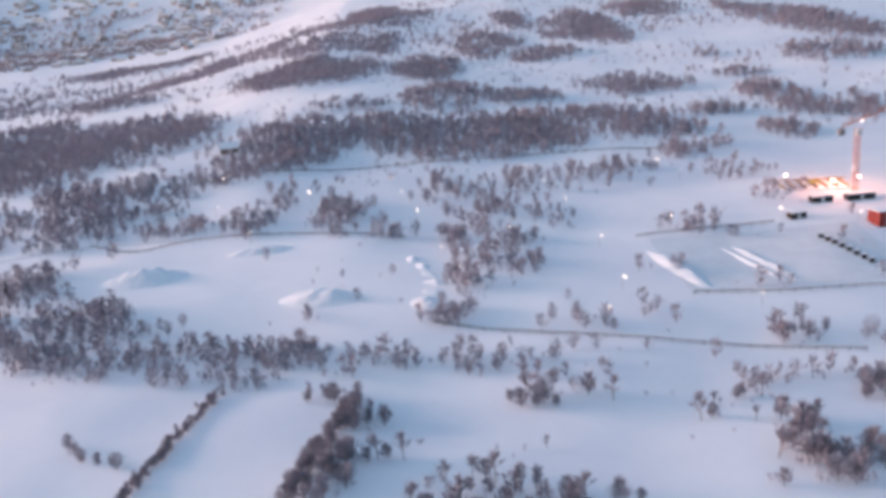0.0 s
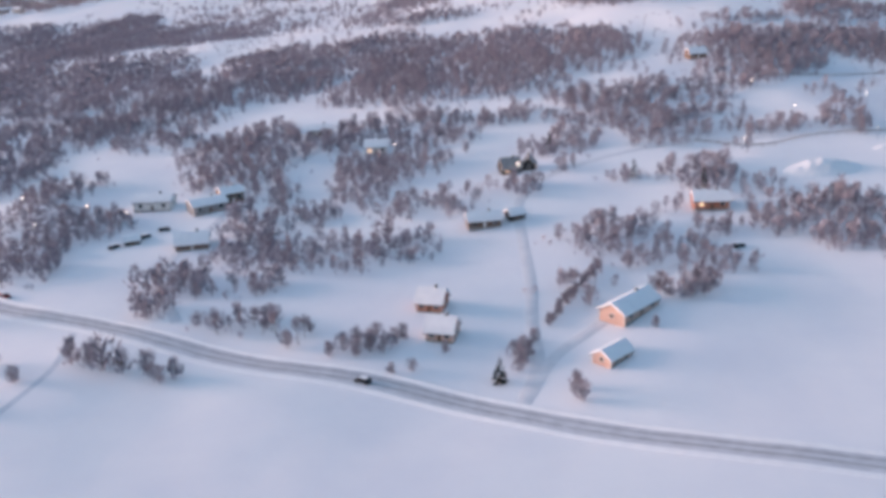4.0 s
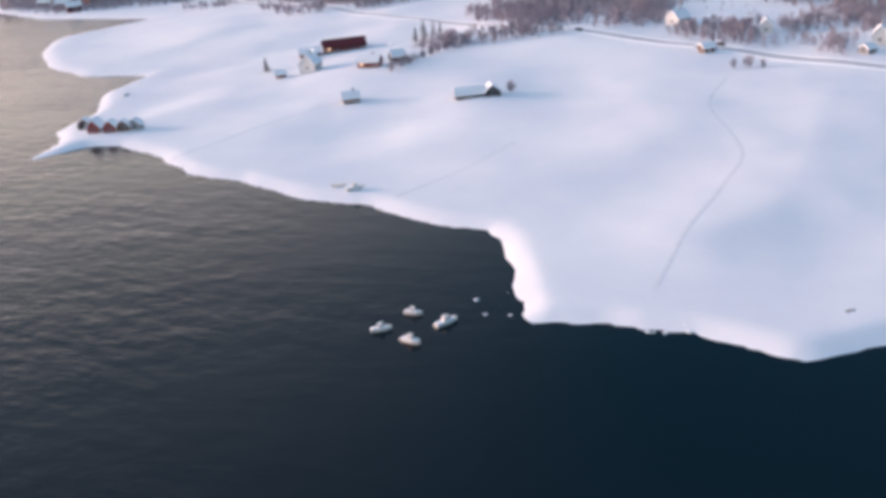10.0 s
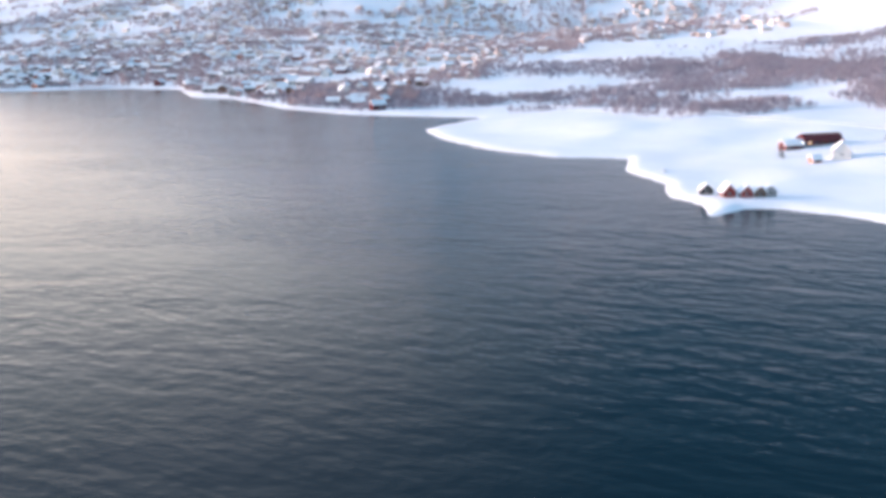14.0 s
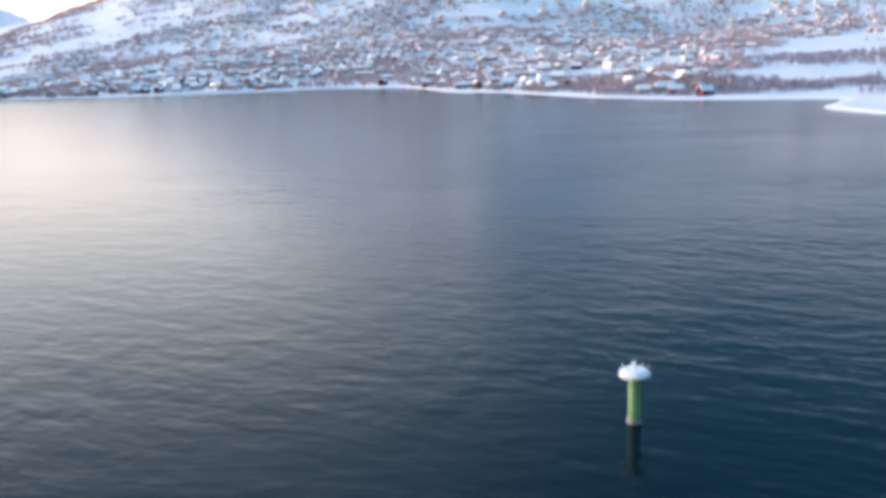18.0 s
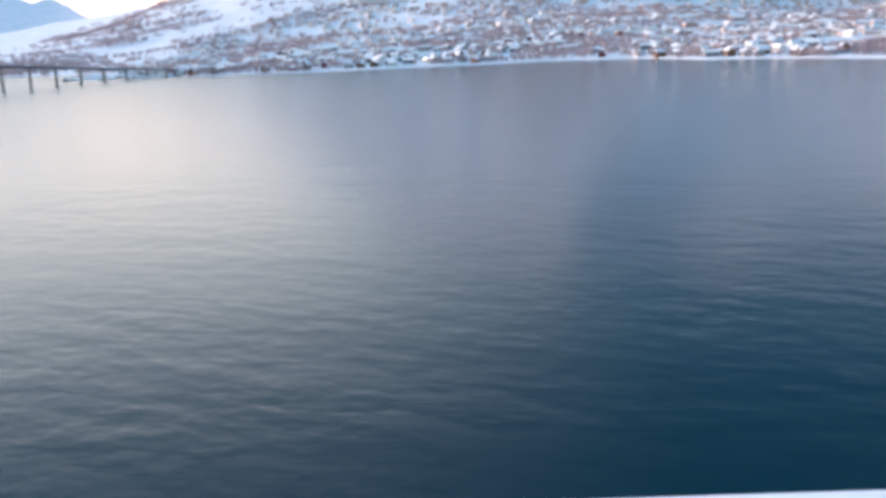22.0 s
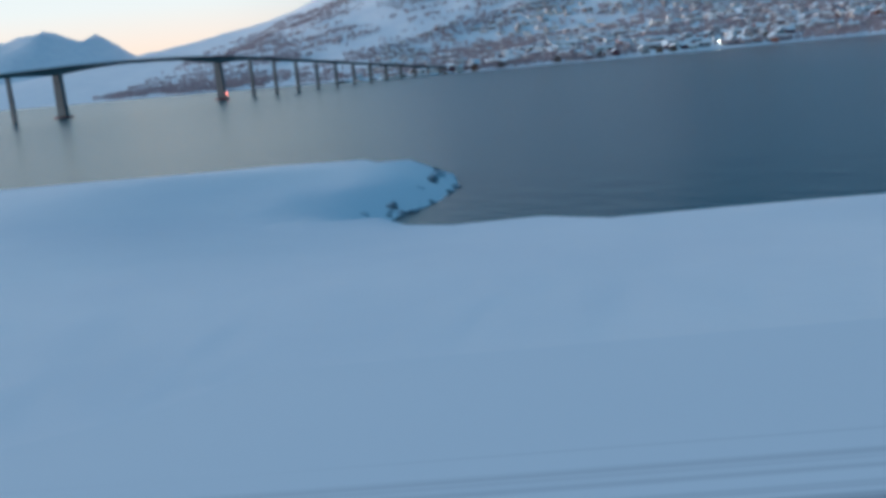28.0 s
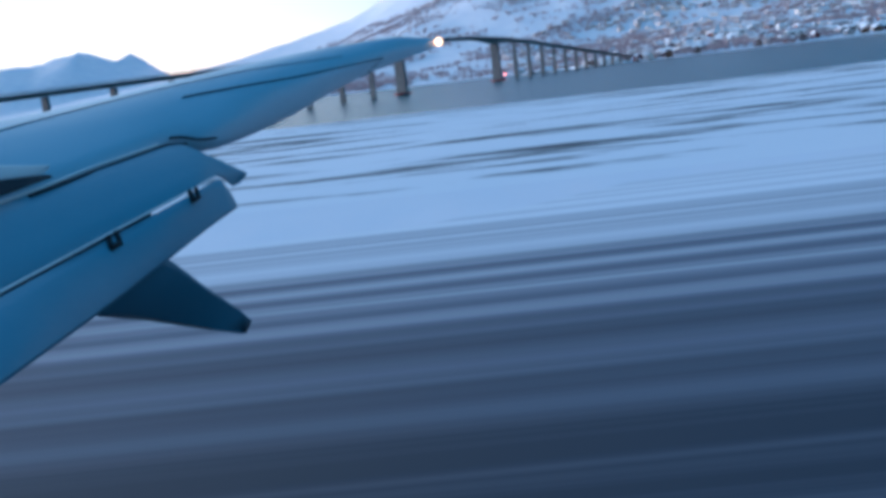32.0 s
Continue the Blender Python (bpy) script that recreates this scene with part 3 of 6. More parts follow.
for line in ([(-379, 148), (-367, 160), (-357, 172)], [(-430, 178), (-411, 200), (-393, 217)], [(-346, 105), (-337, 123), (-327, 140), (-320, 154), (-318, 181), (-308, 203)]):
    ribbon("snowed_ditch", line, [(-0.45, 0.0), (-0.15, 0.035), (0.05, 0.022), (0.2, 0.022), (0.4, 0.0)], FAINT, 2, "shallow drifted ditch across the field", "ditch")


def fence(points, label):
    line = curve_points(points, 2.5)
    base = thing("fence", pose(0, 0, 0), label, "fence")
    post = None
    old = None
    for q in line:
        z = ground_at(q.x, q.y)
        if post is None:
            post = part("post", rod((0, 0, -0.1), (0, 0, 0.75), 0.07, 0.06, 5), TIMBER, base)
            post.location = (q.x, q.y, z)
        else:
            shared("post", post.data, base, pose(q.x, q.y, z))
        top = Vector((q.x, q.y, z))
        if old is not None:
            for h in (0.35, 0.65):
                part("rail", rod(old + Vector((0, 0, h)), top + Vector((0, 0, h)), 0.06, 0.06, 4), TIMBER, base)
        old = top


fence([(-76, 217), (-63, 208), (-51, 211), (-28, 210), (-2, 203)], "dark timber fence curving round a snowy arena")
fence([(2, 156), (14, 151), (41, 142), (70, 134)], "dark timber fence along a snow field")
fence([(-68, 258), (-39, 260), (-7, 261), (43, 265), (80, 262)], "long dark timber fence below the woods")
fence([(48, 192), (64, 194), (79, 194)], "dark timber fence beside a cleared yard")
fence([(50, 159), (68, 157), (85, 156), (105, 152)], "dark timber fence along a cleared yard")

# ---------------------------------------------------------------- houses
def gable_body(w, d, h, rise):
    """Walls with gable ends, width along x."""
    bm = prism([(-d / 2, -0.6), (d / 2, -0.6), (d / 2, h), (0, h + rise), (-d / 2, h)], w, "x")
    return bm


def gable_roof(w, d, h, rise, over=0.35, thick=0.28):
    """A two-sided roof slab under a rounded blanket of snow."""
    k = rise / (d / 2)
    e = d / 2 + over
    under = [(-e, h - k * over), (0, h + rise), (e, h - k * over)]
    bm = prism([under[0], (-e - 0.02, h - k * over + thick * 0.8), (-e * 0.5, h + rise * 0.5 - k * over * 0.2 + thick * 1.25), (0, h + rise + thick * 1.1),
                (e * 0.5, h + rise * 0.5 - k * over * 0.2 + thick * 1.25), (e + 0.02, h - k * over + thick * 0.8), under[2], under[1]], w + 2 * over, "x")
    bmesh.ops.bevel(bm, geom=[x for x in bm.edges if abs(x.verts[0].co.x - x.verts[1].co.x) > 0.5 and min(v.co.z for v in x.verts) > h - k * over + thick * 0.5], offset=0.06, segments=1, affect="EDGES")
    return bm


# wall colour with the low sun's pink light put into it
PINK_LIT_WALL = material("pink_lit_wall", (0.58, 0.38, 0.31), 0.7, other=(0.66, 0.46, 0.38), scale=1.5)


def house(x, y, w, d, h, rise, turn, wall, label, category="house", name="house", windows=3, lit=0, chimney=True, door=True, roof=None, group=""):
    h, rise = h * 0.82, rise * 1.3
    base = thing(name, on_ground(x, y, turn), label, category, group)
    part("wall", gable_body(w, d, h, rise), wall, base)
    part("roof", gable_roof(w, d, h, rise), roof or ROOF_SNOW, base, "thick blanket of snow on the roof")
    k = rise / (d / 2)
    # dark boards under the eaves stand in for the shadow line there
    for sy in (-1, 1):
        part("fascia", box(-w / 2 - 0.32, w / 2 + 0.32, sy * (d / 2 + 0.30) - 0.03, sy * (d / 2 + 0.30) + 0.03, h - 0.33 * k - 0.13, h - 0.33 * k + 0.03), PAINT_DARK, base)
        part("footing", box(-w / 2 - 0.03, w / 2 + 0.03, sy * d / 2 - 0.03, sy * d / 2 + 0.03, -0.5, 0.18), STONE, base)
    for sx in (-1, 1):
        for sy in (-1, 1):
            part("corner_board", box(sx * w / 2 - 0.05, sx * w / 2 + 0.05, sy * d / 2 - 0.05, sy * d / 2 + 0.05, -0.3, h - 0.02), TRIM if wall is not PAINT_DARK else wall, base)
    for sy in (-1, 1):
        for i in range(windows):
            cx = (i + 0.5 - windows / 2) * (w - 0.6) / max(1, windows)
            if door and sy < 0 and i == windows // 2:
                part("door", box(cx - 0.26, cx + 0.26, -d / 2 - 0.04, -d / 2 + 0.02, 0.0, 1.15, 0.01), PAINT_BROWN if wall is not PAINT_BROWN else TRIM, base)
                continue
            frame_ob = part("window", box(cx - 0.46, cx + 0.46, sy * d / 2 - 0.035, sy * d / 2 + 0.035, h * 0.34, h * 0.34 + 0.86, 0.01), TRIM, base)
            part("pane", box(cx - 0.40, cx + 0.40, sy * d / 2 - 0.05, sy * d / 2 + 0.05, h * 0.34 + 0.06, h * 0.34 + 0.80), LAMP_WINDOW if i < lit and sy < 0 else GLASS_DARK, frame_ob)
    for sx in (-1, 1):
        frame_ob = part("window", box(sx * w / 2 - 0.035, sx * w / 2 + 0.035, -0.4, 0.4, h * 0.36, h * 0.36 + 0.72, 0.01), TRIM, base)
        part("pane", box(sx * w / 2 - 0.05, sx * w / 2 + 0.05, -0.32, 0.32, h * 0.36 + 0.08, h * 0.36 + 0.64), GLASS_DARK, frame_ob)
    if chimney:
        c = part("chimney", box(w * 0.18 - 0.2, w * 0.18 + 0.2, -0.2, 0.2, h + rise * 0.5, h + rise + 0.75, 0.02), STONE, base)
        part("snow_cap", box(w * 0.18 - 0.22, w * 0.18 + 0.22, -0.22, 0.22, h + rise + 0.754, h + rise + 0.86, 0.05), ROOF_SNOW, c)
    return base


house(-86, 176, 6.6, 4.6, 2.2, 1.0, -8, PAINT_PINK, "rust-coloured house with warm-lit wall under a snowy roof", lit=2)
house(-121.5, 208, 4.2, 3.4, 1.7, 1.5, 12, PAINT_DARK, "dark steep-gabled house with grey roof slopes and lit windows", lit=2, roof=PAINT_GREY)
house(-117, 209, 3.2, 3.0, 1.5, 1.2, 78, PAINT_DARK, "dark gabled annex beside the steep-gabled house", lit=1, roof=PAINT_GREY)
house(-131, 176.5, 6.4, 3.8, 1.9, 0.8, 4, PAINT_BROWN, "low long brown house with a flat snowy roof")
house(-124.5, 178, 3.0, 2.6, 1.5, 0.6, 20, PAINT_DARK, "small dark shed beside the brown house", "shed", "shed", windows=1, chimney=False)
house(-143, 141, 4.2, 4.0, 2.0, 1.3, -20, PAINT_PINK, "rust-red house with a snow-covered gable roof near the road")
house(-142, 131.5, 4.2, 4.0, 1.9, 1.3, -20, PINK_LIT_WALL, "house with pink-lit wall colour and deep snow on its roof by the road")
house(-112.5, 135, 9.5, 4.6, 2.0, 1.0, 42, PINK_LIT_WALL, "long house with pink-lit wall colour and a broad snowy roof")
house(-118.5, 121, 5.0, 3.2, 1.4, 0.7, 40, PINK_LIT_WALL, "low garage with pink-lit wall colour under deep snow", "garage", "garage", windows=2, chimney=False)
house(-152, 235, 5.4, 4.2, 2.4, 1.0, 0, PAINT_WHITE, "cream house with a broad snowy roof among birches", lit=1)
house(-167, 254, 6.4, 4.2, 1.8, 0.7, 0, PAINT_WHITE, "low white house at the edge of the woods")
house(-201, 205, 8.2, 4.8, 2.6, 0.7, -3, PAINT_WHITE, "wide white house with a snow-laden low roof")
house(-189, 201, 7.4, 5.4, 2.2, 0.7, 28, PAINT_GREY, "grey house with a flat snow-covered roof")
house(-184.5, 205.5, 4.8, 4.2, 2.8, 0.7, 28, PAINT_BROWN, "brown two-storey wing with a snowy roof")
house(-188, 178.5, 6.2, 4.6, 1.5, 1.2, 6, PAINT_BROWN, "low dark brown house under a wide snowy roof")
house(-201, 183, 2.8, 2.2, 1.3, 0.6, 20, PAINT_DARK, "small dark shed in the snow", "shed", "shed", windows=1, chimney=False)
house(-257, 155.5, 3.2, 2.3, 1.6, 1.1, 70, PAINT_WINE, "dark red barn with a swept steep roof", "barn", "barn", windows=1, chimney=False, roof=PAINT_WINE)
house(-253.6, 157, 3.6, 2.0, 1.2, 0.7, 8, PAINT_WINE, "dark red outbuilding joined to the barn", "barn", "barn", windows=2, chimney=False, roof=PAINT_WINE)
house(-269, 160, 3.6, 3.0, 1.8, 1.2, 75, PAINT_WHITE, "old white farmhouse beside bare trees in a field")
house(-268.5, 217, 3.8, 3.4, 2.8, 1.5, 62, PAINT_WHITE, "tall narrow white house by the road")
house(-274, 211, 2.8, 2.4, 1.4, 0.6, 30, PAINT_GREY, "small grey garage with snow on its roof", "garage", "garage", windows=1, chimney=False)
house(-254, 202, 6.4, 4.8, 2.2, 1.3, -12, PINK_LIT_WALL, "large house with salmon wall and snowy roof", lit=1)
house(-247.5, 197.5, 3.6, 3.0, 1.7, 0.7, -12, PAINT_YELLOW, "ochre annex with warm light beside the large house", windows=2, lit=2, chimney=False)
house(-320.5, 342, 6.6, 4.6, 2.4, 1.6, -6, PAINT_RED, "red house under a bright snowy roof by the woods", lit=1)
house(-304, 262, 4.8, 4.2, 2.2, 1.5, 40, PAINT_WHITE, "white house with a snowy roof beside the road")
house(-287, 240, 3.2, 3.2, 2.3, 1.2, 70, PAINT_WHITE, "small cream house half hidden by birches")
house(-53.5, 287, 5.4, 3.8, 1.9, 1.1, 10, PAINT_BROWN, "brown cabin tucked into the dark woods")
house(-306, 226, 3.0, 2.6, 1.4, 0.7, 20, PAINT_BROWN, "small brown shed near the road", "shed", "shed", windows=1, chimney=False)
# the farm on the point
house(-398, 284.5, 12.5, 4.6, 2.0, 1.2, 12, PAINT_WINE, "long dark red barn with a lit gable end", "barn", "barn", windows=5, lit=1, chimney=False, roof=PAINT_WINE)
house(-408, 281, 6.0, 4.0, 1.8, 0.9, 12, PAINT_WINE, "low red lean-to barn with snow on its roof", "barn", "barn", windows=2, chimney=False)
house(-388, 246, 5.6, 4.0, 1.8, 1.1, -14, PAINT_RED, "red farmhouse with a snowy roof among birches", lit=1)
house(-381, 251, 3.6, 3.0, 1.7, 1.0, 20, PAINT_DARK, "dark outbuilding behind the red farmhouse", "shed", "shed", windows=1, chimney=False)
house(-404.5, 254, 4.6, 4.4, 2.8, 1.6, 70, PAINT_WHITE, "white two-storey farmhouse, pale against the snow")
house(-412.5, 252, 2.6, 2.4, 1.3, 0.7, 10, PAINT_PINK, "tiny rust-coloured shed in the farmyard", "shed", "shed", windows=1, chimney=False)
house(-391, 215, 3.8, 3.0, 1.5, 0.9, 10, PINK_LIT_WALL, "pale salmon house with snow-covered roof in the open field")
house(-364, 206.5, 6.4, 3.4, 1.1, 0.9, 6, PAINT_GREY, "long grey shed with two snow-capped gables", "shed", "shed", windows=2, chimney=False)
house(-359, 206.8, 3.4, 3.4, 1.2, 1.0, 96, PAINT_DARK, "dark cross gable joined to the long shed", "shed", "shed", windows=1, chimney=False)
# boathouses at the water's edge
house(-298.2, 97.2, 2.5, 2.1, 1.2, 0.75, 62, PAINT_RED, "red boathouse with a thick snowy roof on the shore", "boathouse", "boathouse", windows=1, chimney=False)
house(-248, 91, 2.7, 2.2, 1.0, 0.5, 24, PAINT_DARK, "dark low boathouse buried under snow by the water", "boathouse", "boathouse", windows=1, chimney=False)
house(-228, 88.6, 2.2, 1.6, 0.6, 0.35, -8, PAINT_YELLOW, "low ochre shed almost snowed in on the beach", "shed", "shed", windows=1, chimney=False)
for x, y, w, wall, lab in ((-453, 215, 1.7, PAINT_DARK, "dark small boathouse on the spit"), (-449.2, 211, 3.2, PAINT_RED, "tall red boathouse with a snowy roof on the spit"),
                           (-445.4, 210, 2.3, PAINT_RED, "red boathouse standing in a row on the spit"), (-442.4, 210, 1.9, PAINT_BROWN, "small brown boathouse at the end of the row"),
                           (-439.9, 210.4, 1.9, PAINT_GREY, "low grey boathouse beside the row")):
    house(x, y, w, 2.8, 1.3 + 0.12 * w, 0.5 + 0.22 * w, 88, wall, lab, "boathouse", "boathouse", windows=1, chimney=False, group="boathouses on the spit")
# ---------------------------------------------------------------- street lamps, crane, yard, cars, boats
def street_lamp(x, y, h=2.6, turn=0.0, group="lamps along the lit ski track", label="slender lit lamp post standing in snow"):
    base = thing("street_lamp", on_ground(x, y, turn), label, "street lamp", group)
    part("pole", rod((0, 0, -0.2), (0, 0, h), 0.06, 0.04, 6), STEEL, base)
    part("arm", rod((0, 0, h - 0.05), (0.5, 0, h + 0.05), 0.035, 0.03, 5), STEEL, base)
    part("head", box(0.30, 0.78, -0.13, 0.13, h + 0.02, h + 0.10, 0.02), PAINT_GREY, base)
    part("lens", box(0.32, 0.76, -0.10, 0.10, h - 0.15, h + 0.015, 0.03), LAMP_TRACK, base, "glowing warm lens")
    return base


track_lamp = street_lamp(-50, 251)
for x, y in ((-25, 235), (-22, 223), (-4, 243), (-2, 231), (1, 215), (-48, 227), (-37, 206), (-68, 208), (32, 245), (35, 232), (37, 217), (67, 245), (70, 233), (57, 198),
             (39, 188), (21, 198), (22, 183), (6, 189), (8, 177), (12, 164), (38, 164), (33, 151), (60, 152), (82, 196), (96, 190)):
    copy_thing(track_lamp, on_ground(x, y, (x * 37) % 360))
road_lamp = street_lamp(-232, 210, 2.6, 40, "lamps among the houses", "lit street lamp beside a snowy lane")
for x, y in ((-214, 201), (-147, 232), (-119.5, 205), (-316, 334), (-383, 262), (-407, 276), (-205, 196), (-222, 190)):
    copy_thing(road_lamp, on_ground(x, y, (x * 53) % 360))

# tower crane over a floodlit building site
crane = thing("tower_crane", on_ground(105, 210), "orange lattice tower crane over a floodlit building site", "crane")
for sx in (-0.5, 0.5):
    for sy in (-0.5, 0.5):
        part("mast_leg", rod((sx, sy, -0.3), (sx, sy, 15.5), 0.06, 0.06, 5), PAINT_PINK, crane)
lace = bmesh.new()
for i in range(10):
    z = i * 1.5
    for a, b in (((-0.5, -0.5), (0.5, -0.5)), ((0.5, -0.5), (0.5, 0.5)), ((0.5, 0.5), (-0.5, 0.5)), ((-0.5, 0.5), (-0.5, -0.5))):
        add_rod(lace, (*a, z), (*b, z + 1.5), 0.045, 0.045, 4)
        add_rod(lace, (*a, z), (*b, z), 0.045, 0.045, 4)
part("mast_lattice", lace, PAINT_PINK, crane)
jib = bmesh.new()
for k in range(16):
    a, b = Vector((-4 + 1.2 * k, 0, 15.6 + 0.42 * k)), Vector((-4 + 1.2 * (k + 1), 0, 15.6 + 0.42 * (k + 1)))
    for s in (-0.35, 0.35):
        add_rod(jib, a + Vector((0, s, 0)), b + Vector((0, s, 0)), 0.06, 0.06, 4)
        add_rod(jib, a + Vector((0, s, 0)), b + Vector((0, 0, 0.7)), 0.04, 0.04, 4)
    add_rod(jib, a + Vector((0, 0, 0.7)), b + Vector((0, 0, 0.7)), 0.06, 0.06, 4)
part("jib", jib, PAINT_PINK, crane)
part("cab", box(-0.9, 0.5, -1.3, -0.55, 13.8, 15.2, 0.08), PAINT_WHITE, crane)
part("counterweight", box(-4.6, -3.2, -0.6, 0.6, 13.9, 15.4, 0.06), CONCRETE, crane)
for k in (4, 9, 14):
    part("floodlight", box(-4 + 1.2 * k, -3.65 + 1.2 * k, -0.15, 0.15, 15.3 + 0.42 * k, 15.5 + 0.42 * k, 0.03), LAMP_TRACK, crane, "glowing floodlight")
flood = bpy.data.lights.new("site_floodlight", "POINT")
flood.energy, flood.color, flood.shadow_soft_size = 6500, (1.0, 0.42, 0.28), 0.5
new("site_floodlight", flood).location = (102, 213, ground_at(102, 213) + 7.5)

SITE = material("rough_timber_forms", (0.30, 0.20, 0.12), 0.85, other=(0.45, 0.33, 0.22), scale=1.2)
shell = thing("unfinished_building", on_ground(99, 218, -6), "unfinished low building with timber forms under floodlights", "building")
part("slab", box(-9, 9, -5, 5, -0.6, 0.3, 0.03), ROOF_SNOW, shell, "snow-covered floor slab")
for k in range(7):
    part("formwork", box(-8.6 + 2.5 * k, -8.4 + 2.5 * k, -4.6, 4.6, 0.304, 1.0, 0.01), SITE, shell)
part("formwork", box(-8.8, 8.8, 4.7, 4.9, 0.304, 0.8, 0.01), SITE, shell)
part("tarpaulin", box(-1.6, 1.0, -1.8, 0.6, 1.004, 1.25, 0.1), material("yellow_tarpaulin", (0.35, 0.30, 0.05), 0.6), shell, "yellow-green tarpaulin")
for x, y in ((92, 219), (101, 213), (108, 214), (110, 221)):
    work = thing("work_light", on_ground(x, y), "bright floodlight on a short mast at a building site", "work light", "site work lights")
    part("mast", rod((0, 0, -0.2), (0, 0, 2.4), 0.06, 0.05, 5), STEEL, work)
    part("lamp", box(-0.3, 0.3, -0.12, 0.12, 2.35, 2.75, 0.03), LAMP_TRACK, work, "glowing floodlight")
red_hall = thing("red_container_hall", on_ground(101, 189, 10), "red box-shaped site hall beside a cleared yard", "building")
part("wall", box(-2.4, 2.4, -2.0, 2.0, -0.4, 3.0, 0.04), PAINT_RED, red_hall)
part("roof", box(-2.5, 2.5, -2.1, 2.1, 3.004, 3.2, 0.06), ROOF_SNOW, red_hall)
part("door", box(-0.8, 0.8, -2.05, -1.99, 0.0, 2.0, 0.01), PAINT_GREY, red_hall)
for x, y, w, t in ((95, 206, 5, 4), (104, 205.5, 6.5, 2), (85, 196, 3.6, 10)):
    hut = thing("site_hut", on_ground(x, y, t), "dark flat-roofed site hut half buried in snow", "hut")
    part("wall", box(-w / 2, w / 2, -1.1, 1.1, -0.3, 1.3, 0.03), PAINT_DARK, hut)
    part("roof", box(-w / 2 - 0.1, w / 2 + 0.1, -1.2, 1.2, 1.304, 1.5, 0.06), ROOF_SNOW, hut)
    part("door", box(-0.3, 0.3, -1.14, -1.09, 0, 1.1), TRIM, hut)


def snow_mound(x, y, sx, sy, h, turn, seed, label):
    """A lumpy ploughed heap of snow."""
    n = 22
    u, v = np.meshgrid(np.linspace(-1, 1, n), np.linspace(-1, 1, n))
    r = np.hypot(u, v)
    a = radians(turn)
    px, py = u * sx, v * sy
    gx, gy = x + px * math.cos(a) - py * math.sin(a), y + px * math.sin(a) + py * math.cos(a)
    z = land_height(gx, gy) - 0.12 + h * ease(1.15 - r) * (1 + 0.22 * swell(gx, gy, 4.5, seed) + 0.22 * swell(gx, gy, 2.0, seed + 1)) * (r < 1.15)
    me = bpy.data.meshes.new("snow_mound")
    i = (np.arange(n - 1)[:, None] * n + np.arange(n - 1)[None, :]).ravel()
    me.from_pydata(np.stack([gx, gy, z], -1).reshape(-1, 3).tolist(), [], np.stack([i, i + 1, i + n + 1, i + n], -1).tolist())
    me.shade_smooth()
    me.materials.append(ROOF_SNOW)
    return tagged(new("snow_mound", me), label, "snow heap", "ploughed snow heaps")


snow_mound(-57, 190, 9, 5, 2.2, 8, 3, "broad smooth heap of ploughed snow")
snow_mound(-19, 171, 8.5, 3.8, 1.9, -10, 4, "lumpy ploughed snow heap in the arena")
for k, (dx, dy, h) in enumerate(((-1.6, 12, 0.9), (0.2, 7.5, 1.0), (1.4, 3, 0.8), (2.0, -1.5, 1.1), (1.6, -6, 0.8), (0.4, -10, 0.9))):
    snow_mound(1.0 + dx, 176 + dy, 1.6, 2.6, 0.65 * h, 20 * k, 50 + k, "small lump of ploughed snow in a chain")
snow_mound(-34, 200, 8, 2.6, 1.3, 4, 6, "low lumpy ridge of ploughed snow")
snow_mound(51, 172, 2.2, 13, 1.1, 14, 7, "tall lumpy snow ridge beside a cleared yard")
snow_mound(68.5, 172, 1.5, 14, 0.7, 14, 8, "low ridge of ploughed snow across a yard")
snow_mound(66, 172, 1.2, 14, 0.55, 14, 9, "second low ridge of ploughed snow across a yard")
snow_mound(1, 164, 3.0, 4, 1.2, 30, 10, "small ploughed heap by the arena fence")
ICE = material("scraped_ice_yard", (0.70, 0.71, 0.73), 0.65, other=(0.78, 0.785, 0.80), scale=0.25)
yard = sheet("cleared_yard", [50 + 3 * i for i in range(16)], [160 + 3 * i for i in range(11)], lambda x, y: land_height(x, y) + 0.06)
yard.data.materials.append(ICE)
tagged(yard, "scraped grey-blue icy yard", "yard", kind="structure")


def car(x, y, turn, paint, label, group=""):
    base = thing("car", on_ground(x, y, turn), label, "car", group)
    body = prism([(-1.2, 0.14), (1.2, 0.14), (1.22, 0.42), (0.75, 0.50), (0.42, 0.80), (-0.75, 0.82), (-1.18, 0.50)], 0.95, "y")
    bmesh.ops.bevel(body, geom=body.edges[:], offset=0.04, segments=1, affect="EDGES")
    part("body", body, paint, base)
    part("windscreen", prism([(0.40, 0.78), (0.70, 0.53), (0.74, 0.55), (0.44, 0.80)], 0.8, "y"), GLASS_DARK, base)
    part("side_window", box(-0.65, 0.32, -0.485, 0.485, 0.54, 0.74, 0.02), GLASS_DARK, base)
    part("roof_snow", box(-0.75, 0.4, -0.42, 0.42, 0.815, 0.90, 0.03), ROOF_SNOW, base)
    for sx in (-0.75, 0.75):
        for sy in (-0.46, 0.46):
            part("wheel", rod((sx, sy - 0.06, 0.17), (sx, sy + 0.06, 0.17), 0.17, 0.17, 10), BLACK, base)
    return base


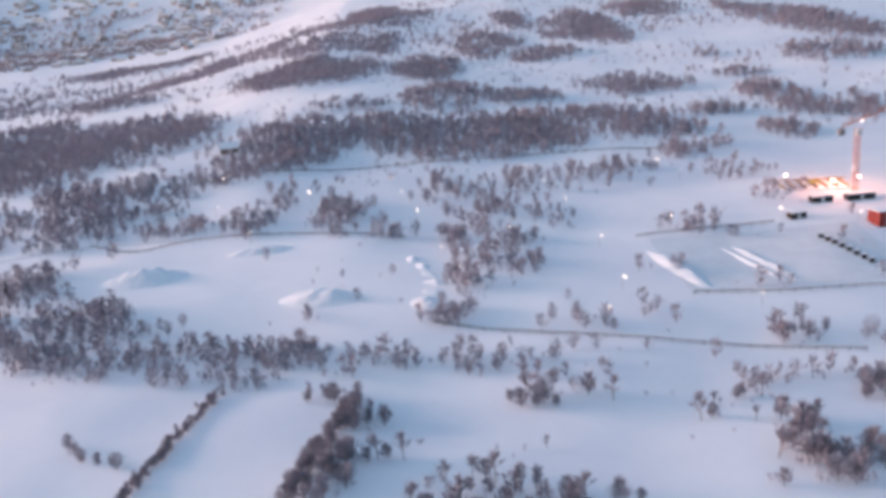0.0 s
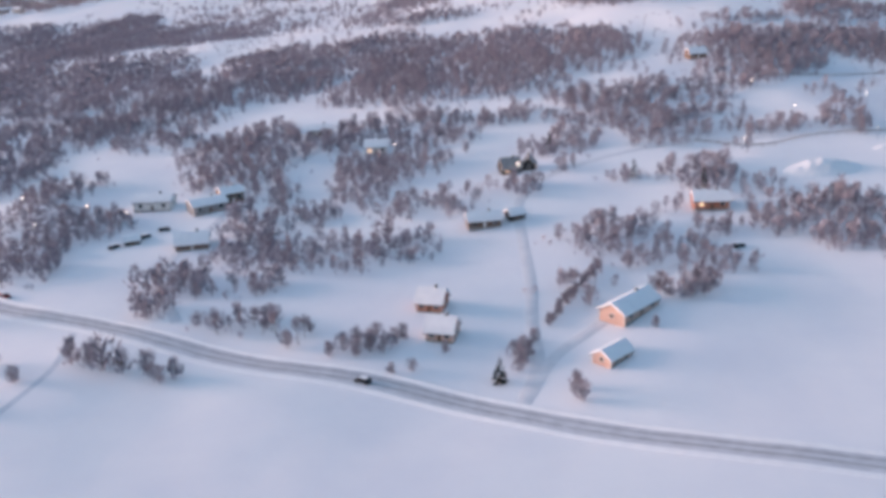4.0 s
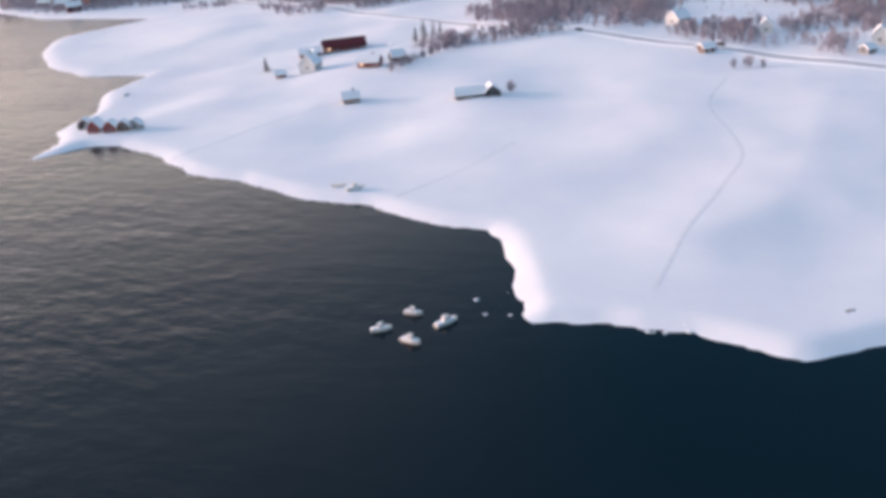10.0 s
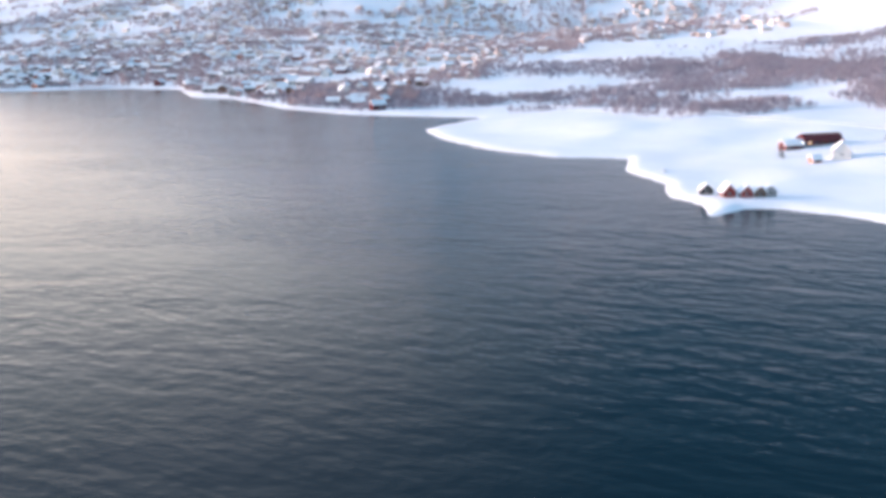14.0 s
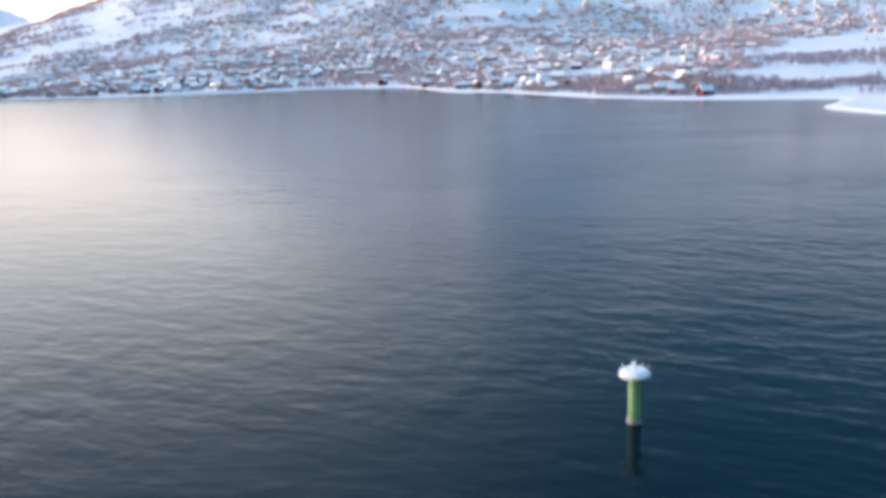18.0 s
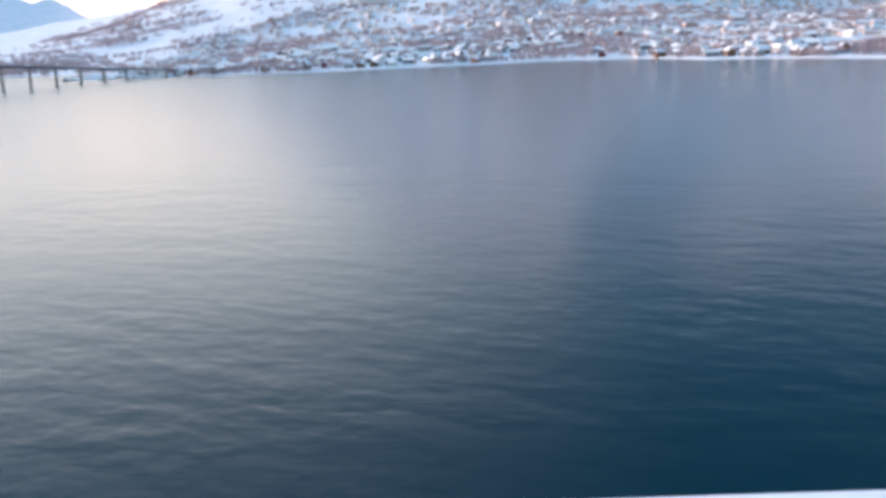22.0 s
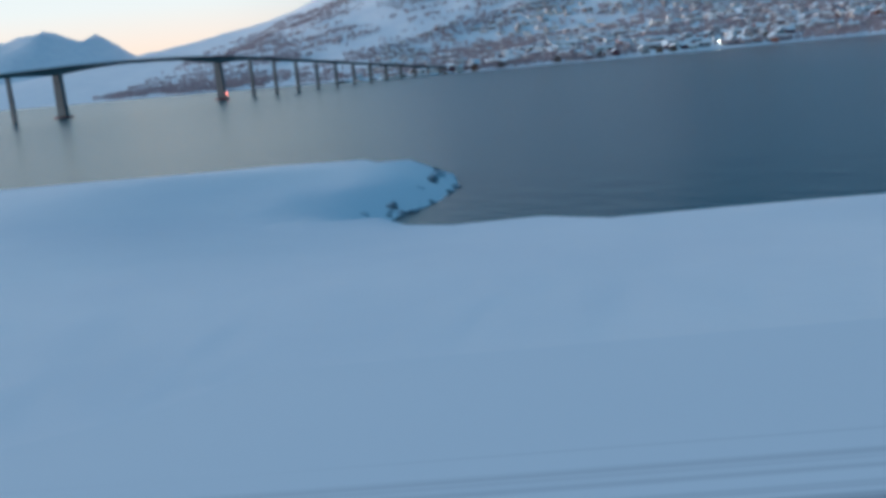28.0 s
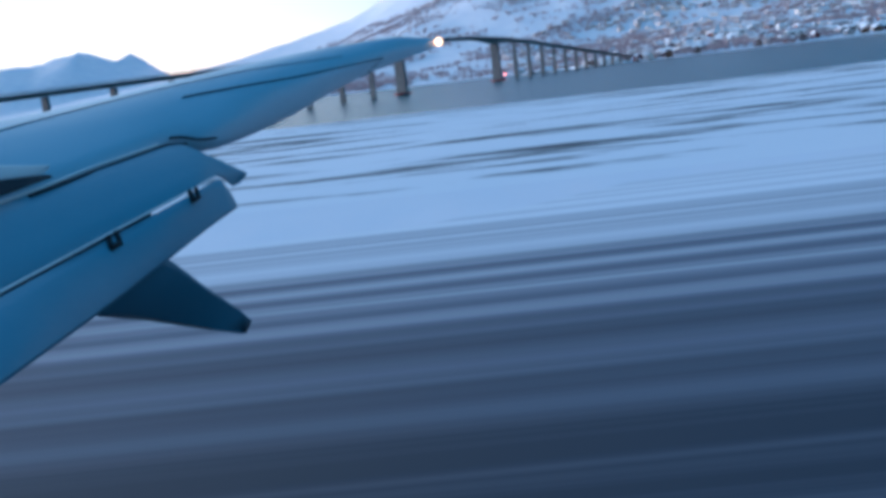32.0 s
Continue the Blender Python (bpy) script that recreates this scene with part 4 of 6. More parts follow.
CAR_DARK = material("dark_car_paint", (0.02, 0.022, 0.028), 0.3)
CAR_RED = material("red_car_paint", (0.20, 0.02, 0.02), 0.3)
first = car(84.5, 182.5, 60, CAR_DARK, "dark parked car with snow on its roof", "cars in the yard")
for k in range(1, 8):
    copy_thing(first, on_ground(84.5 + 0.55 * k, 182.5 - 2.0 * k, 60))
for x, y, t, p in ((-249, 180.5, -38, CAR_DARK), (-199, 186, 40, CAR_DARK), (-204, 181, 60, CAR_DARK), (-154, 119.6, 150, CAR_DARK), (-217, 158.5, -40, CAR_RED), (-87, 157, 20, CAR_DARK),
                   (-301, 231, -55, CAR_DARK), (-196, 190, 10, CAR_DARK), (-331, 262, -55, CAR_DARK)):
    car(x, y, t, p, "dark car on a snowy road" if p is CAR_DARK else "red car on the packed snow road")


def hull(w, l, h):
    bm = bmesh.new()
    rows = []
    for u, k in ((-0.5, 0.75), (-0.2, 1.0), (0.15, 0.95), (0.38, 0.6), (0.5, 0.05)):
        ring = [(-k * w / 2, h), (-k * w * 0.36, 0.15 * h), (0, 0.0), (k * w * 0.36, 0.15 * h), (k * w / 2, h)]
        rows.append([bm.verts.new((u * l, p, q + (0.25 * h if u > 0.3 else 0))) for p, q in ring])
    for a, b in zip(rows, rows[1:]):
        for i in range(4):
            bm.faces.new((a[i], b[i], b[i + 1], a[i + 1]))
        bm.faces.new((a[4], b[4], b[0], a[0]))
    bm.faces.new(rows[0])
    bmesh.ops.recalc_face_normals(bm, faces=bm.faces)
    return bm


def boat(x, y, turn, z, l, label, group="", cabin=True):
    base = thing("boat", pose(x, y, z, 0, 0, turn), label, "boat", group)
    part("hull", hull(l * 0.36, l, 0.55), PAINT_WHITE, base)
    part("deck_snow", box(-l * 0.44, l * 0.28, -l * 0.14, l * 0.14, 0.54, 0.70, 0.06), ROOF_SNOW, base)
    if cabin:
        c = part("cabin", box(-l * 0.15, l * 0.12, -l * 0.11, l * 0.11, 0.70, 1.25, 0.08), PAINT_WHITE, base)
        part("window", box(l * 0.11, l * 0.125, -l * 0.09, l * 0.09, 0.92, 1.14), GLASS_DARK, c)
    return base


for x, y, t, l in ((-379.4, 101.2, 10, 2.6), (-375.6, 105.0, -20, 2.4), (-371.6, 101.8, 35, 3.2), (-375.8, 97.6, -35, 2.8)):
    boat(x, y, t, -0.18, l, "small white moored boat covered in snow", "boats at moorings")
boat(-309, 97.5, 55, ground_at(-309, 97.5) - 0.05, 3.4, "open boat drawn up on the snowy shore", cabin=False)
boat(-454, 250, 70, ground_at(-454, 250), 3.0, "boat laid up on the snowy point", cabin=False)
boat(-386, 153.5, 20, ground_at(-386, 153.5), 3.4, "snowed-in boat drawn up on the beach")
boat(-389, 156, -10, ground_at(-389, 156), 2.6, "small snowed-in boat beside the beach", cabin=False)

# old jetty stones and shore rocks under snow
def rocks(name, x, y, sx, sy, n, size, seed, label):
    rnd = random.Random(seed)
    for _ in range(n):
        px, py = x + rnd.uniform(-sx, sx), y + rnd.uniform(-sy, sy)
        s = size * rnd.uniform(0.5, 1.2)
        bm = bmesh.new()
        bmesh.ops.create_icosphere(bm, subdivisions=1, radius=s)
        for v in bm.verts:
            v.co *= rnd.uniform(0.75, 1.15)
            v.co.z *= 0.55
        ob = part(name, bm, ROOF_SNOW, None)
        ob.location = (px, py, max(ground_at(px, py), -0.2))
        tagged(ob, label, "rock", "shore rocks")


rocks("snowy_rock", -302.6, 88.4, 2.6, 2.0, 9, 0.7, 1, "snow-capped boulder of an old jetty")
rocks("snowy_rock", -366, 106, 2.4, 3.5, 9, 0.6, 2, "snow-capped boulder at the cape")
rocks("snowy_rock", -346, 95.5, 4.0, 1.0, 6, 0.4, 3, "low snow-capped stone in the shallows")
rocks("snowy_rock", -255.5, 85.5, 1.2, 1.0, 5, 0.7, 4, "snow-capped boulder at the beach")
STALK = material("dry_stalks", (0.30, 0.28, 0.28), 0.9)
for k, (x, y) in enumerate(((-257, 112), (-255, 111), (-254, 106), (-249, 105), (-268, 104), (-265, 104.2), (-263.6, 105), (-261, 105.4), (-264, 101), (-260, 101), (-326, 95.5))):
    heap = bmesh.new()
    for j in range(5):
        add_box(heap, -0.6 + 0.26 * j, -0.42 + 0.26 * j, -0.15 + 0.1 * math.sin(j * 2 + k), 0.15 + 0.1 * math.sin(j * 2 + k), -0.05, 0.10 + 0.05 * (j % 2), 0.02)
    ob = part("old_planks", heap, STALK)
    ob.matrix_basis = on_ground(x, y, 10 * k % 40)
    tagged(ob, "few dark old planks poking through field snow", "planks", "planks in the field")

# sea mark: a green column with a snowy round platform
mark = thing("sea_mark", Matrix.LocRotScale((-653.65, 72, 0), None, (1.0, 1.0, 1.23)), "green sea mark column with a snow-topped round platform", "beacon")
part("footing", rod((0, 0, -1.5), (0, 0, 0.35), 0.75, 0.6, 14), CONCRETE, mark)
GREEN = material("green_paint", (0.16, 0.30, 0.12), 0.6, other=(0.22, 0.36, 0.16), scale=1.5)
part("column", rod((0, 0, 0.352), (0, 0, 3.3), 0.52, 0.50, 16), GREEN, mark, "weathered green column")
part("platform", rod((0, 0, 3.304), (0, 0, 3.5), 1.25, 1.3, 20), PAINT_WHITE, mark)
part("snow", rod((0, 0, 3.504), (0, 0, 3.75), 1.2, 0.95, 20), ROOF_SNOW, mark)
part("lantern", rod((0, 0, 3.754), (0, 0, 4.3), 0.16, 0.14, 10), PAINT_WHITE, mark)
for k in range(8):
    a = k * math.pi / 4
    part("rail_post", rod((1.15 * math.cos(a), 1.15 * math.sin(a), 3.5), (1.15 * math.cos(a), 1.15 * math.sin(a), 4.0), 0.03, 0.03, 5), PAINT_WHITE, mark)

# ---------------------------------------------------------------- the long bridge over the sound
bridge = thing("bridge", pose(0, 0, 0), "long slender concrete bridge arching over the sound", "bridge")
B0, B1 = Vector((-1018, 840)), Vector((-1330, 141))


def deck_at(y):
    """Height of the deck along the bridge, by its y."""
    return float(np.interp(y, [100, 180, 280, 340, 410, 450, 485, 520, 560, 620, 716, 800, 845], [7.5, 11.0, 15.2, 17.8, 21.8, 23.1, 23.4, 22.4, 20.0, 15.6, 8.6, 3.6, 1.9]))


def bridge_at(y):
    k = (y - B0.y) / (B1.y - B0.y)
    return Vector((B0.x + (B1.x - B0.x) * k, y))


across = Vector((0.913, -0.408, 0))
deck, rail = bmesh.new(), bmesh.new()
previous = None
for y in range(130, 846, 6):
    p = bridge_at(y)
    z = deck_at(y)
    near = max(0.0, 1 - min(abs(y - 410), abs(y - 510)) / 40.0)      # the girder deepens over the two main piers
    depth = 1.3 + 2.2 * near * near
    ring = [deck.verts.new((p.x + across.x * s, p.y + across.y * s, z + h)) for s, h in ((-2.6, 0), (2.6, 0), (2.6, -0.35), (1.3, -0.5), (1.2, -depth), (-1.2, -depth), (-1.3, -0.5), (-2.6, -0.35))]
    if previous:
        for i in range(8):
            deck.faces.new((previous[0][i], ring[i], ring[(i + 1) % 8], previous[0][(i + 1) % 8]))
        for s in (-2.5, 2.5):
            a = Vector((previous[1].x + across.x * s, previous[1].y + across.y * s, previous[2]))
            b = Vector((p.x + across.x * s, p.y + across.y * s, z))
            for h in (0.3, 0.6):
                add_rod(rail, a + Vector((0, 0, h)), b + Vector((0, 0, h)), 0.05, 0.05, 4)
            add_rod(rail, b, b + Vector((0, 0, 0.62)), 0.05, 0.05, 4)
    previous = (ring, p, z)
bmesh.ops.recalc_face_normals(deck, faces=deck.faces)
part("deck", deck, CONCRETE, bridge)
part("railing", rail, STEEL, bridge)
for y in [150 + 21.5 * i for i in range(12)] + [410, 510] + [536 + 20.5 * i for i in range(15)]:
    p, z = bridge_at(y), deck_at(y)
    main = y in (410, 510)
    r = 1.5 if main else 0.7
    foot = max(-1.5, ground_at(p.x, p.y) - 0.5)
    if z - foot < 2.5:
        continue
    pier = part("pier", prism([(-r * 1.7, foot), (r * 1.7, foot), (r * 1.3, z - 1.4), (-r * 1.3, z - 1.4)], r * 1.4, "y"), CONCRETE, bridge)
    pier.matrix_basis = pose(p.x, p.y, 0, 0, 0, -24)
    if main:
        base = part("footing", rod((0, 0, -1.5), (0, 0, 1.0), 4.0, 3.8, 16), CONCRETE, pier)
        part("fender", rod((0, 0, 0.2), (0, 0, 0.8), 4.2, 4.2, 16), PAINT_RED, pier, "red-painted fender ring")
beacon = thing("pier_light", pose(-1161.5, 505, 1.0), "small red harbour light on the bridge pier footing", "light")
part("post", rod((0, 0, -0.2), (0, 0, 1.6), 0.2, 0.15, 8), PAINT_RED, beacon)
red_lamp = bmesh.new()
bmesh.ops.create_uvsphere(red_lamp, u_segments=10, v_segments=6, radius=0.55, matrix=pose(0, 0, 2.0))
part("lamp", red_lamp, LAMP_RED, beacon, "glowing red lamp")
dim = bmesh.new()
bmesh.ops.create_uvsphere(dim, u_segments=8, v_segments=6, radius=0.8, matrix=pose(0, 0, 3.2))
shore_lamp = thing("shore_light", on_ground(-843, 722), "white light on a short mast at the far shore", "light")
part("mast", rod((0, 0, 0), (0, 0, 2.6), 0.15, 0.12, 6), STEEL, shore_lamp)
part("lamp", dim, LAMP_WARM, shore_lamp, "glowing white lamp")

# dark riprap on the bank that ends in a cove
RIPRAP = material("dark_riprap", (0.10, 0.11, 0.13), 0.9, other=(0.62, 0.64, 0.68), scale=1.1, spread=(0.42, 0.58))
rnd = random.Random(77)
for k in range(90):
    y = 50 + 27 * k / 90 + rnd.uniform(-0.4, 0.4)
    x = float(np.interp(y, [48, 51, 55, 62, 70, 76, 80], [-1037, -1040, -1040.5, -1038, -1036.5, -1037, -1040])) + rnd.uniform(-1.2, 0.5)
    bm = bmesh.new()
    bmesh.ops.create_icosphere(bm, subdivisions=1, radius=rnd.uniform(0.25, 0.6))
    for v in bm.verts:
        v.co *= rnd.uniform(0.7, 1.2)
        v.co.z *= 0.6
    ob = part("riprap_stone", bm, RIPRAP)
    ob.location = (x, y, max(ground_at(x, y), 0) - 0.10)
    tagged(ob, "dark angular riprap stone on a snowy bank", "rock", "riprap stones")
# ---------------------------------------------------------------- bare birches, firs and scrub
def colour_by_random(name, a, b, island):
    """A twig colour that differs from tree to tree."""
    m = bpy.data.materials.new(name)
    m.use_nodes = True
    t = m.node_tree
    s = t.nodes["Principled BSDF"]
    s.inputs["Roughness"].default_value = 0.9
    s.inputs["Specular IOR Level"].default_value = 0.1
    src = t.nodes.new("ShaderNodeNewGeometry" if island else "ShaderNodeObjectInfo")
    ramp = t.nodes.new("ShaderNodeValToRGB")
    ramp.color_ramp.elements[0].color, ramp.color_ramp.elements[1].color = (*a, 1), (*b, 1)
    t.links.new(src.outputs["Random Per Island" if island else "Random"], ramp.inputs["Fac"])
    t.links.new(ramp.outputs["Color"], s.inputs["Base Color"])
    return m


BARK = material("birch_bark", (0.16, 0.125, 0.12), 0.9, other=(0.38, 0.33, 0.32), scale=2.0)
TWIGS = colour_by_random("bare_twigs", (0.225, 0.20, 0.23), (0.50, 0.455, 0.505), True)
BRUSH = colour_by_random("twiggy_brush", (0.34, 0.31, 0.345), (0.60, 0.56, 0.61), True)
NEEDLES = colour_by_random("dark_needles", (0.012, 0.016, 0.014), (0.05, 0.055, 0.05), True)


def cone(a, b, r0, r1, sides=4):
    """Corners and triangles of a tapered limb."""
    a, b = np.array(a, float), np.array(b, float)
    d = b - a
    d /= np.linalg.norm(d)
    u = np.cross(d, (0.3, 0.9, 0.1))
    u /= np.linalg.norm(u)
    w = np.cross(d, u)
    k = np.arange(sides) * 2 * math.pi / sides
    ring = np.cos(k)[:, None] * u + np.sin(k)[:, None] * w
    v = np.concatenate([a + ring * r0, b + ring * r1])
    f = []
    for i in range(sides):
        j = (i + 1) % sides
        f += [(i, j, sides + j), (i, sides + j, sides + i)]
    return v, np.array(f)


def gather(pieces):
    vs, fs, n = [], [], 0
    for v, f in pieces:
        vs.append(v)
        fs.append(f + n)
        n += len(v)
    return np.concatenate(vs), np.concatenate(fs)


def birch_shape(seed, h, spread, limbs, twigs):
    """A bare birch: (trunk and limbs), (crown of thin twigs)."""
    rnd = random.Random(seed)
    lean = np.array([rnd.uniform(-0.06, 0.06), rnd.uniform(-0.06, 0.06), 0]) * h
    wood = [cone((0, 0, -0.2), lean * 0.5 + (0, 0, h * 0.5), 0.022 * h, 0.013 * h, 5), cone(lean * 0.5 + (0, 0, h * 0.5), lean + (0, 0, h * 0.97), 0.013 * h, 0.003 * h, 4)]
    ends = [(lean * 0.6 + (0, 0, h * 0.6), lean + (0, 0, h))]
    for i in range(limbs):
        u = rnd.uniform(0.22, 0.8)
        a = rnd.uniform(0, 2 * math.pi)
        start = lean * u + (0, 0, h * u)
        reach = spread * h * (1.05 - u) * rnd.uniform(0.6, 1.1)
        end = start + np.array([math.cos(a) * reach, math.sin(a) * reach, h * rnd.uniform(0.14, 0.30)])
        wood.append(cone(start, end, 0.008 * h, 0.003 * h, 3))
        ends.append((start, end))
    crown = []
    for i in range(twigs):
        s, e = ends[rnd.randrange(len(ends))]
        p = s + (e - s) * rnd.uniform(0.25, 1.0)
        out = (p - lean * 0.5) * (1, 1, 0)
        out = out / (np.linalg.norm(out) + 0.2)
        d = out * rnd.uniform(0.0, 0.9) + np.array([rnd.uniform(-0.6, 0.6), rnd.uniform(-0.6, 0.6), rnd.uniform(0.1, 1.1)])
        d = d / np.linalg.norm(d) * h * rnd.uniform(0.12, 0.25)
        w = np.cross(d, (rnd.uniform(-1, 1), rnd.uniform(-1, 1), rnd.uniform(-1, 1)))
        w = w / (np.linalg.norm(w) + 1e-6) * h * rnd.uniform(0.013, 0.030)
        crown.append((np.array([p - w * 0.6, p + w * 0.6, p + d]), np.array([(0, 1, 2)])))
    return gather(wood), gather(crown)


def fir_shape(seed, h):
    rnd = random.Random(seed)
    wood = [cone((0, 0, -0.2), (0, 0, h * 0.95), 0.03 * h, 0.005 * h, 5)]
    leaves = []
    for i in range(90):
        u = rnd.random() ** 0.8
        a = rnd.uniform(0, 2 * math.pi)
        r = 0.24 * h * (1 - u) + 0.03 * h
        p = np.array([0, 0, h * (0.08 + 0.88 * u)])
        tip = p + np.array([math.cos(a) * r, math.sin(a) * r, -0.06 * h * rnd.uniform(0.3, 1.5)])
        w = np.array([-math.sin(a), math.cos(a), 0]) * r * 0.32
        leaves.append((np.array([p, tip - w * 0.9, tip + (tip - p) * 0.2, tip + w * 0.9]), np.array([(0, 1, 2), (0, 2, 3)])))
    return gather(wood), gather(leaves)


KINDS = [birch_shape(k, 1.0, 0.55, 11, 210) for k in range(3)]
FIRS = [fir_shape(40 + k, 1.0) for k in range(2)]


def far_shape(seed, sprays=17, width=0.085, reach=0.36, low=0.22, limbs=0):
    """A small tree: a thin trunk, a few limbs and a loose, uneven crown of twig sprays."""
    rnd = random.Random(seed)
    lean = rnd.uniform(-0.08, 0.08)
    wood, crown = [cone((0, 0, -0.2), (lean, 0, 0.82), 0.028, 0.007, 3)], []
    for i in range(limbs):
        a, u = rnd.uniform(0, 2 * math.pi), rnd.uniform(0.2, 0.5)
        wood.append(cone((lean * u, 0, u), (math.cos(a) * reach * 0.7, math.sin(a) * reach * 0.7, u + 0.3), 0.012, 0.004, 3))
    for i in range(sprays):
        a, u = rnd.uniform(0, 2 * math.pi), rnd.uniform(low, 0.78)
        k = (u - low) / (0.80 - low)
        r = reach * math.sin(math.pi * (k * 0.75 + 0.18)) * math.sqrt(rnd.uniform(0.02, 1.0)) * (0.72 + 0.28 * math.sin(3 * a + seed) + 0.22 * math.sin(7 * k + 2 * a))
        p = np.array([math.cos(a) * r + lean * u, math.sin(a) * r, u])
        d = np.array([math.cos(a) * 0.11, math.sin(a) * 0.11, rnd.uniform(0.12, 0.26)])
        w = np.array([rnd.uniform(-1, 1), rnd.uniform(-1, 1), rnd.uniform(-0.5, 0.5)]) * width
        crown.append((np.array([p - w, p + w, p + d]), np.array([(0, 1, 2)])))
    return gather(wood), gather(crown)


LOW = [far_shape(60 + k, 22, 0.09) for k in range(6)]
LUSH = [far_shape(80 + k, 190, 0.032, 0.40, 0.14, 8) for k in range(4)]
BUSH = [far_shape(30 + k, 190, 0.030, 0.46 - 0.05 * k, 0.06, 7) for k in range(4)]
made_meshes = {}


def tree_meshes(key, shape, leaf):
    if key not in made_meshes:
        made_meshes[key] = (triangles("trunk", *shape[0], BARK), triangles("crown", *shape[1], leaf))
    return made_meshes[key]


def tree(x, y, h, kind="birch", pick=0, turn=0.0, label="bare leafless birch standing in deep snow", group="birches"):
    shapes, leaf, name = {"birch": (KINDS + LUSH, TWIGS, "birch_tree"), "bush": (BUSH, TWIGS, "bush"), "fir": (FIRS, NEEDLES, "fir_tree")}[kind]
    k = pick % len(shapes)
    trunk, crown = tree_meshes((kind, k), shapes[k], leaf)
    m = Matrix.LocRotScale((x, y, ground_at(x, y) - 0.02), Euler((0, 0, turn)), (h, h, h))
    base = thing(name, m, label, "bush" if kind == "bush" else "tree", group)
    shared("trunk", trunk, base)
    shared("crown", crown, base)
    return base


for k, (x, y, h) in enumerate(((-229, 121, 2.6), (-231, 119.5, 2.2), (-226.5, 121, 2.6), (-212, 113, 3.2), (-209, 119, 3.0), (-217, 124, 2.5), (-222, 126, 2.3), (-234, 109, 2.3), (-210, 130, 2.6),
                               (-204, 126, 2.4), (-213, 122, 2.0), (-197, 130, 3.6), (-192, 128, 4.6), (-189, 127, 3.4), (-185, 126, 3.4), (-181, 125, 2.8), (-183, 124, 2.4), (-301, 210, 2.4), (-298, 209, 1.6),
                               (-304, 211, 1.8), (-194, 129, 3.2), (-209, 132, 2.0))):
    tree(x, y, h * 1.35, "bush", k, k * 1.7, "lone bare birch in an open snow field", "field birches")
tree(-222, 150, 7.2, "bush", 3, 0.4, "tall full-crowned bare poplar beside the road", "tall poplars")
tree(-272, 163, 5.2, "bush", 3, 0.9, "tall bare poplar beside the white farmhouse", "tall poplars")
for k, (x, y, h) in enumerate(((-264, 158, 2.8), (-262.5, 157.5, 2.6), (-263, 159.5, 2.6), (-261.5, 158.5, 2.2), (-147, 122, 2.2), (-150, 121.5, 2.0))):
    tree(x, y, h, "bush", k, k, "dense bare garden bush by a house", "garden bushes")
for k, (x, y, h) in enumerate(((-157, 129, 3.4), (-155, 131, 3.2), (-153, 129.5, 3.4), (-159, 127.5, 2.8), (-152, 132, 3.0), (-125, 111, 3.6), (-131, 122.5, 3.2), (-130, 124.5, 3.0), (-132, 120.5, 2.4),
                               (-103, 137.5, 4.2), (-101.5, 138, 3.6), (-110, 129, 2.2), (-53, 125, 2.6), (-44.5, 118.5, 2.8), (-50, 121, 2.4), (-47.5, 120, 2.2), (-51.5, 123, 2.2), (-354.5, 208, 3.0), (-155, 127, 3.2), (-153, 128, 3.4), (-151, 127.5, 3.2), (-149.5, 129.5, 3.2), (-148, 131, 3.0), (-142, 126.5, 2.2), (-132, 124.5, 3.2), (-130.5, 126, 3.2), (-128.5, 128.5, 2.8), (-125, 114, 3.2), (-118, 139, 4.0), (-106, 141, 4.2), (-105, 139, 3.6))):
    tree(x, y, h, "bush", k, k * 0.8, "bushy bare tree with dense dark twigs", "bushy trees")
for k, (x, y, h) in enumerate(((-135, 118, 4.2), (-84, 186, 5.0), (-374, 287, 6.2), (-371, 285, 5.2), (-376.5, 285, 4.6), (-369, 287, 4.4), (-260, 214, 3.6), (-257, 215, 3.2), (-418, 262, 4.4), (-96, 196, 4.4), (-110, 222, 4.8))):
    tree(x, y, h, "fir", k, k, "dark conical fir dusted with snow", "firs")
rnd = random.Random(5)
for a, b, n, h in (((-33, 138), (-38, 124), 34, 1.7), ((-38, 124), (-42, 107), 40, 1.8), ((-11, 133), (-20, 105), 46, 2.8), ((-383, 236), (-361, 274), 26, 2.6), ((-361, 274), (-330, 282), 16, 2.4), ((-126, 133), (-113, 154), 44, 1.6)):
    for i in range(n):
        u = (i + rnd.uniform(0, 0.8)) / n
        tree(a[0] + (b[0] - a[0]) * u + rnd.uniform(-0.7, 0.7), a[1] + (b[1] - a[1]) * u, h * rnd.uniform(0.7, 1.15), "bush" if i % 2 else "birch", i, rnd.uniform(0, 6), "bare tree in a hedgerow between snow fields", "hedgerow trees")

WOODS = []    # middle, half-widths, how dense


def groves(*found):
    WOODS.extend(found)


# west of the point, towards the town
groves((-398, 362, 24, 5, 1), (-412, 382, 15, 12, 1), (-396, 384, 22, 18, .9), (-417, 406, 13, 7, .7), (-419, 408, 18, 31, .5), (-430, 430, 40, 7, 1), (-505, 470, 46, 14, .82), (-455, 470, 24, 14, .73),
       (-545, 500, 40, 22, .73), (-580, 560, 36, 34, .64), (-400, 600, 90, 40, .32))
# behind the farm and the bay road
groves((-345, 264, 14, 5, .8), (-364, 267, 10, 7, .6), (-314, 275, 10, 14, .7), (-336, 304, 19, 26, .9), (-313, 315, 18, 36, .8), (-334, 365, 14, 34, .8), (-307, 408, 19, 28, .9), (-375, 479, 59, 26, .6),
       (-370, 560, 29, 41, .9), (-308, 597, 17, 49, 1))
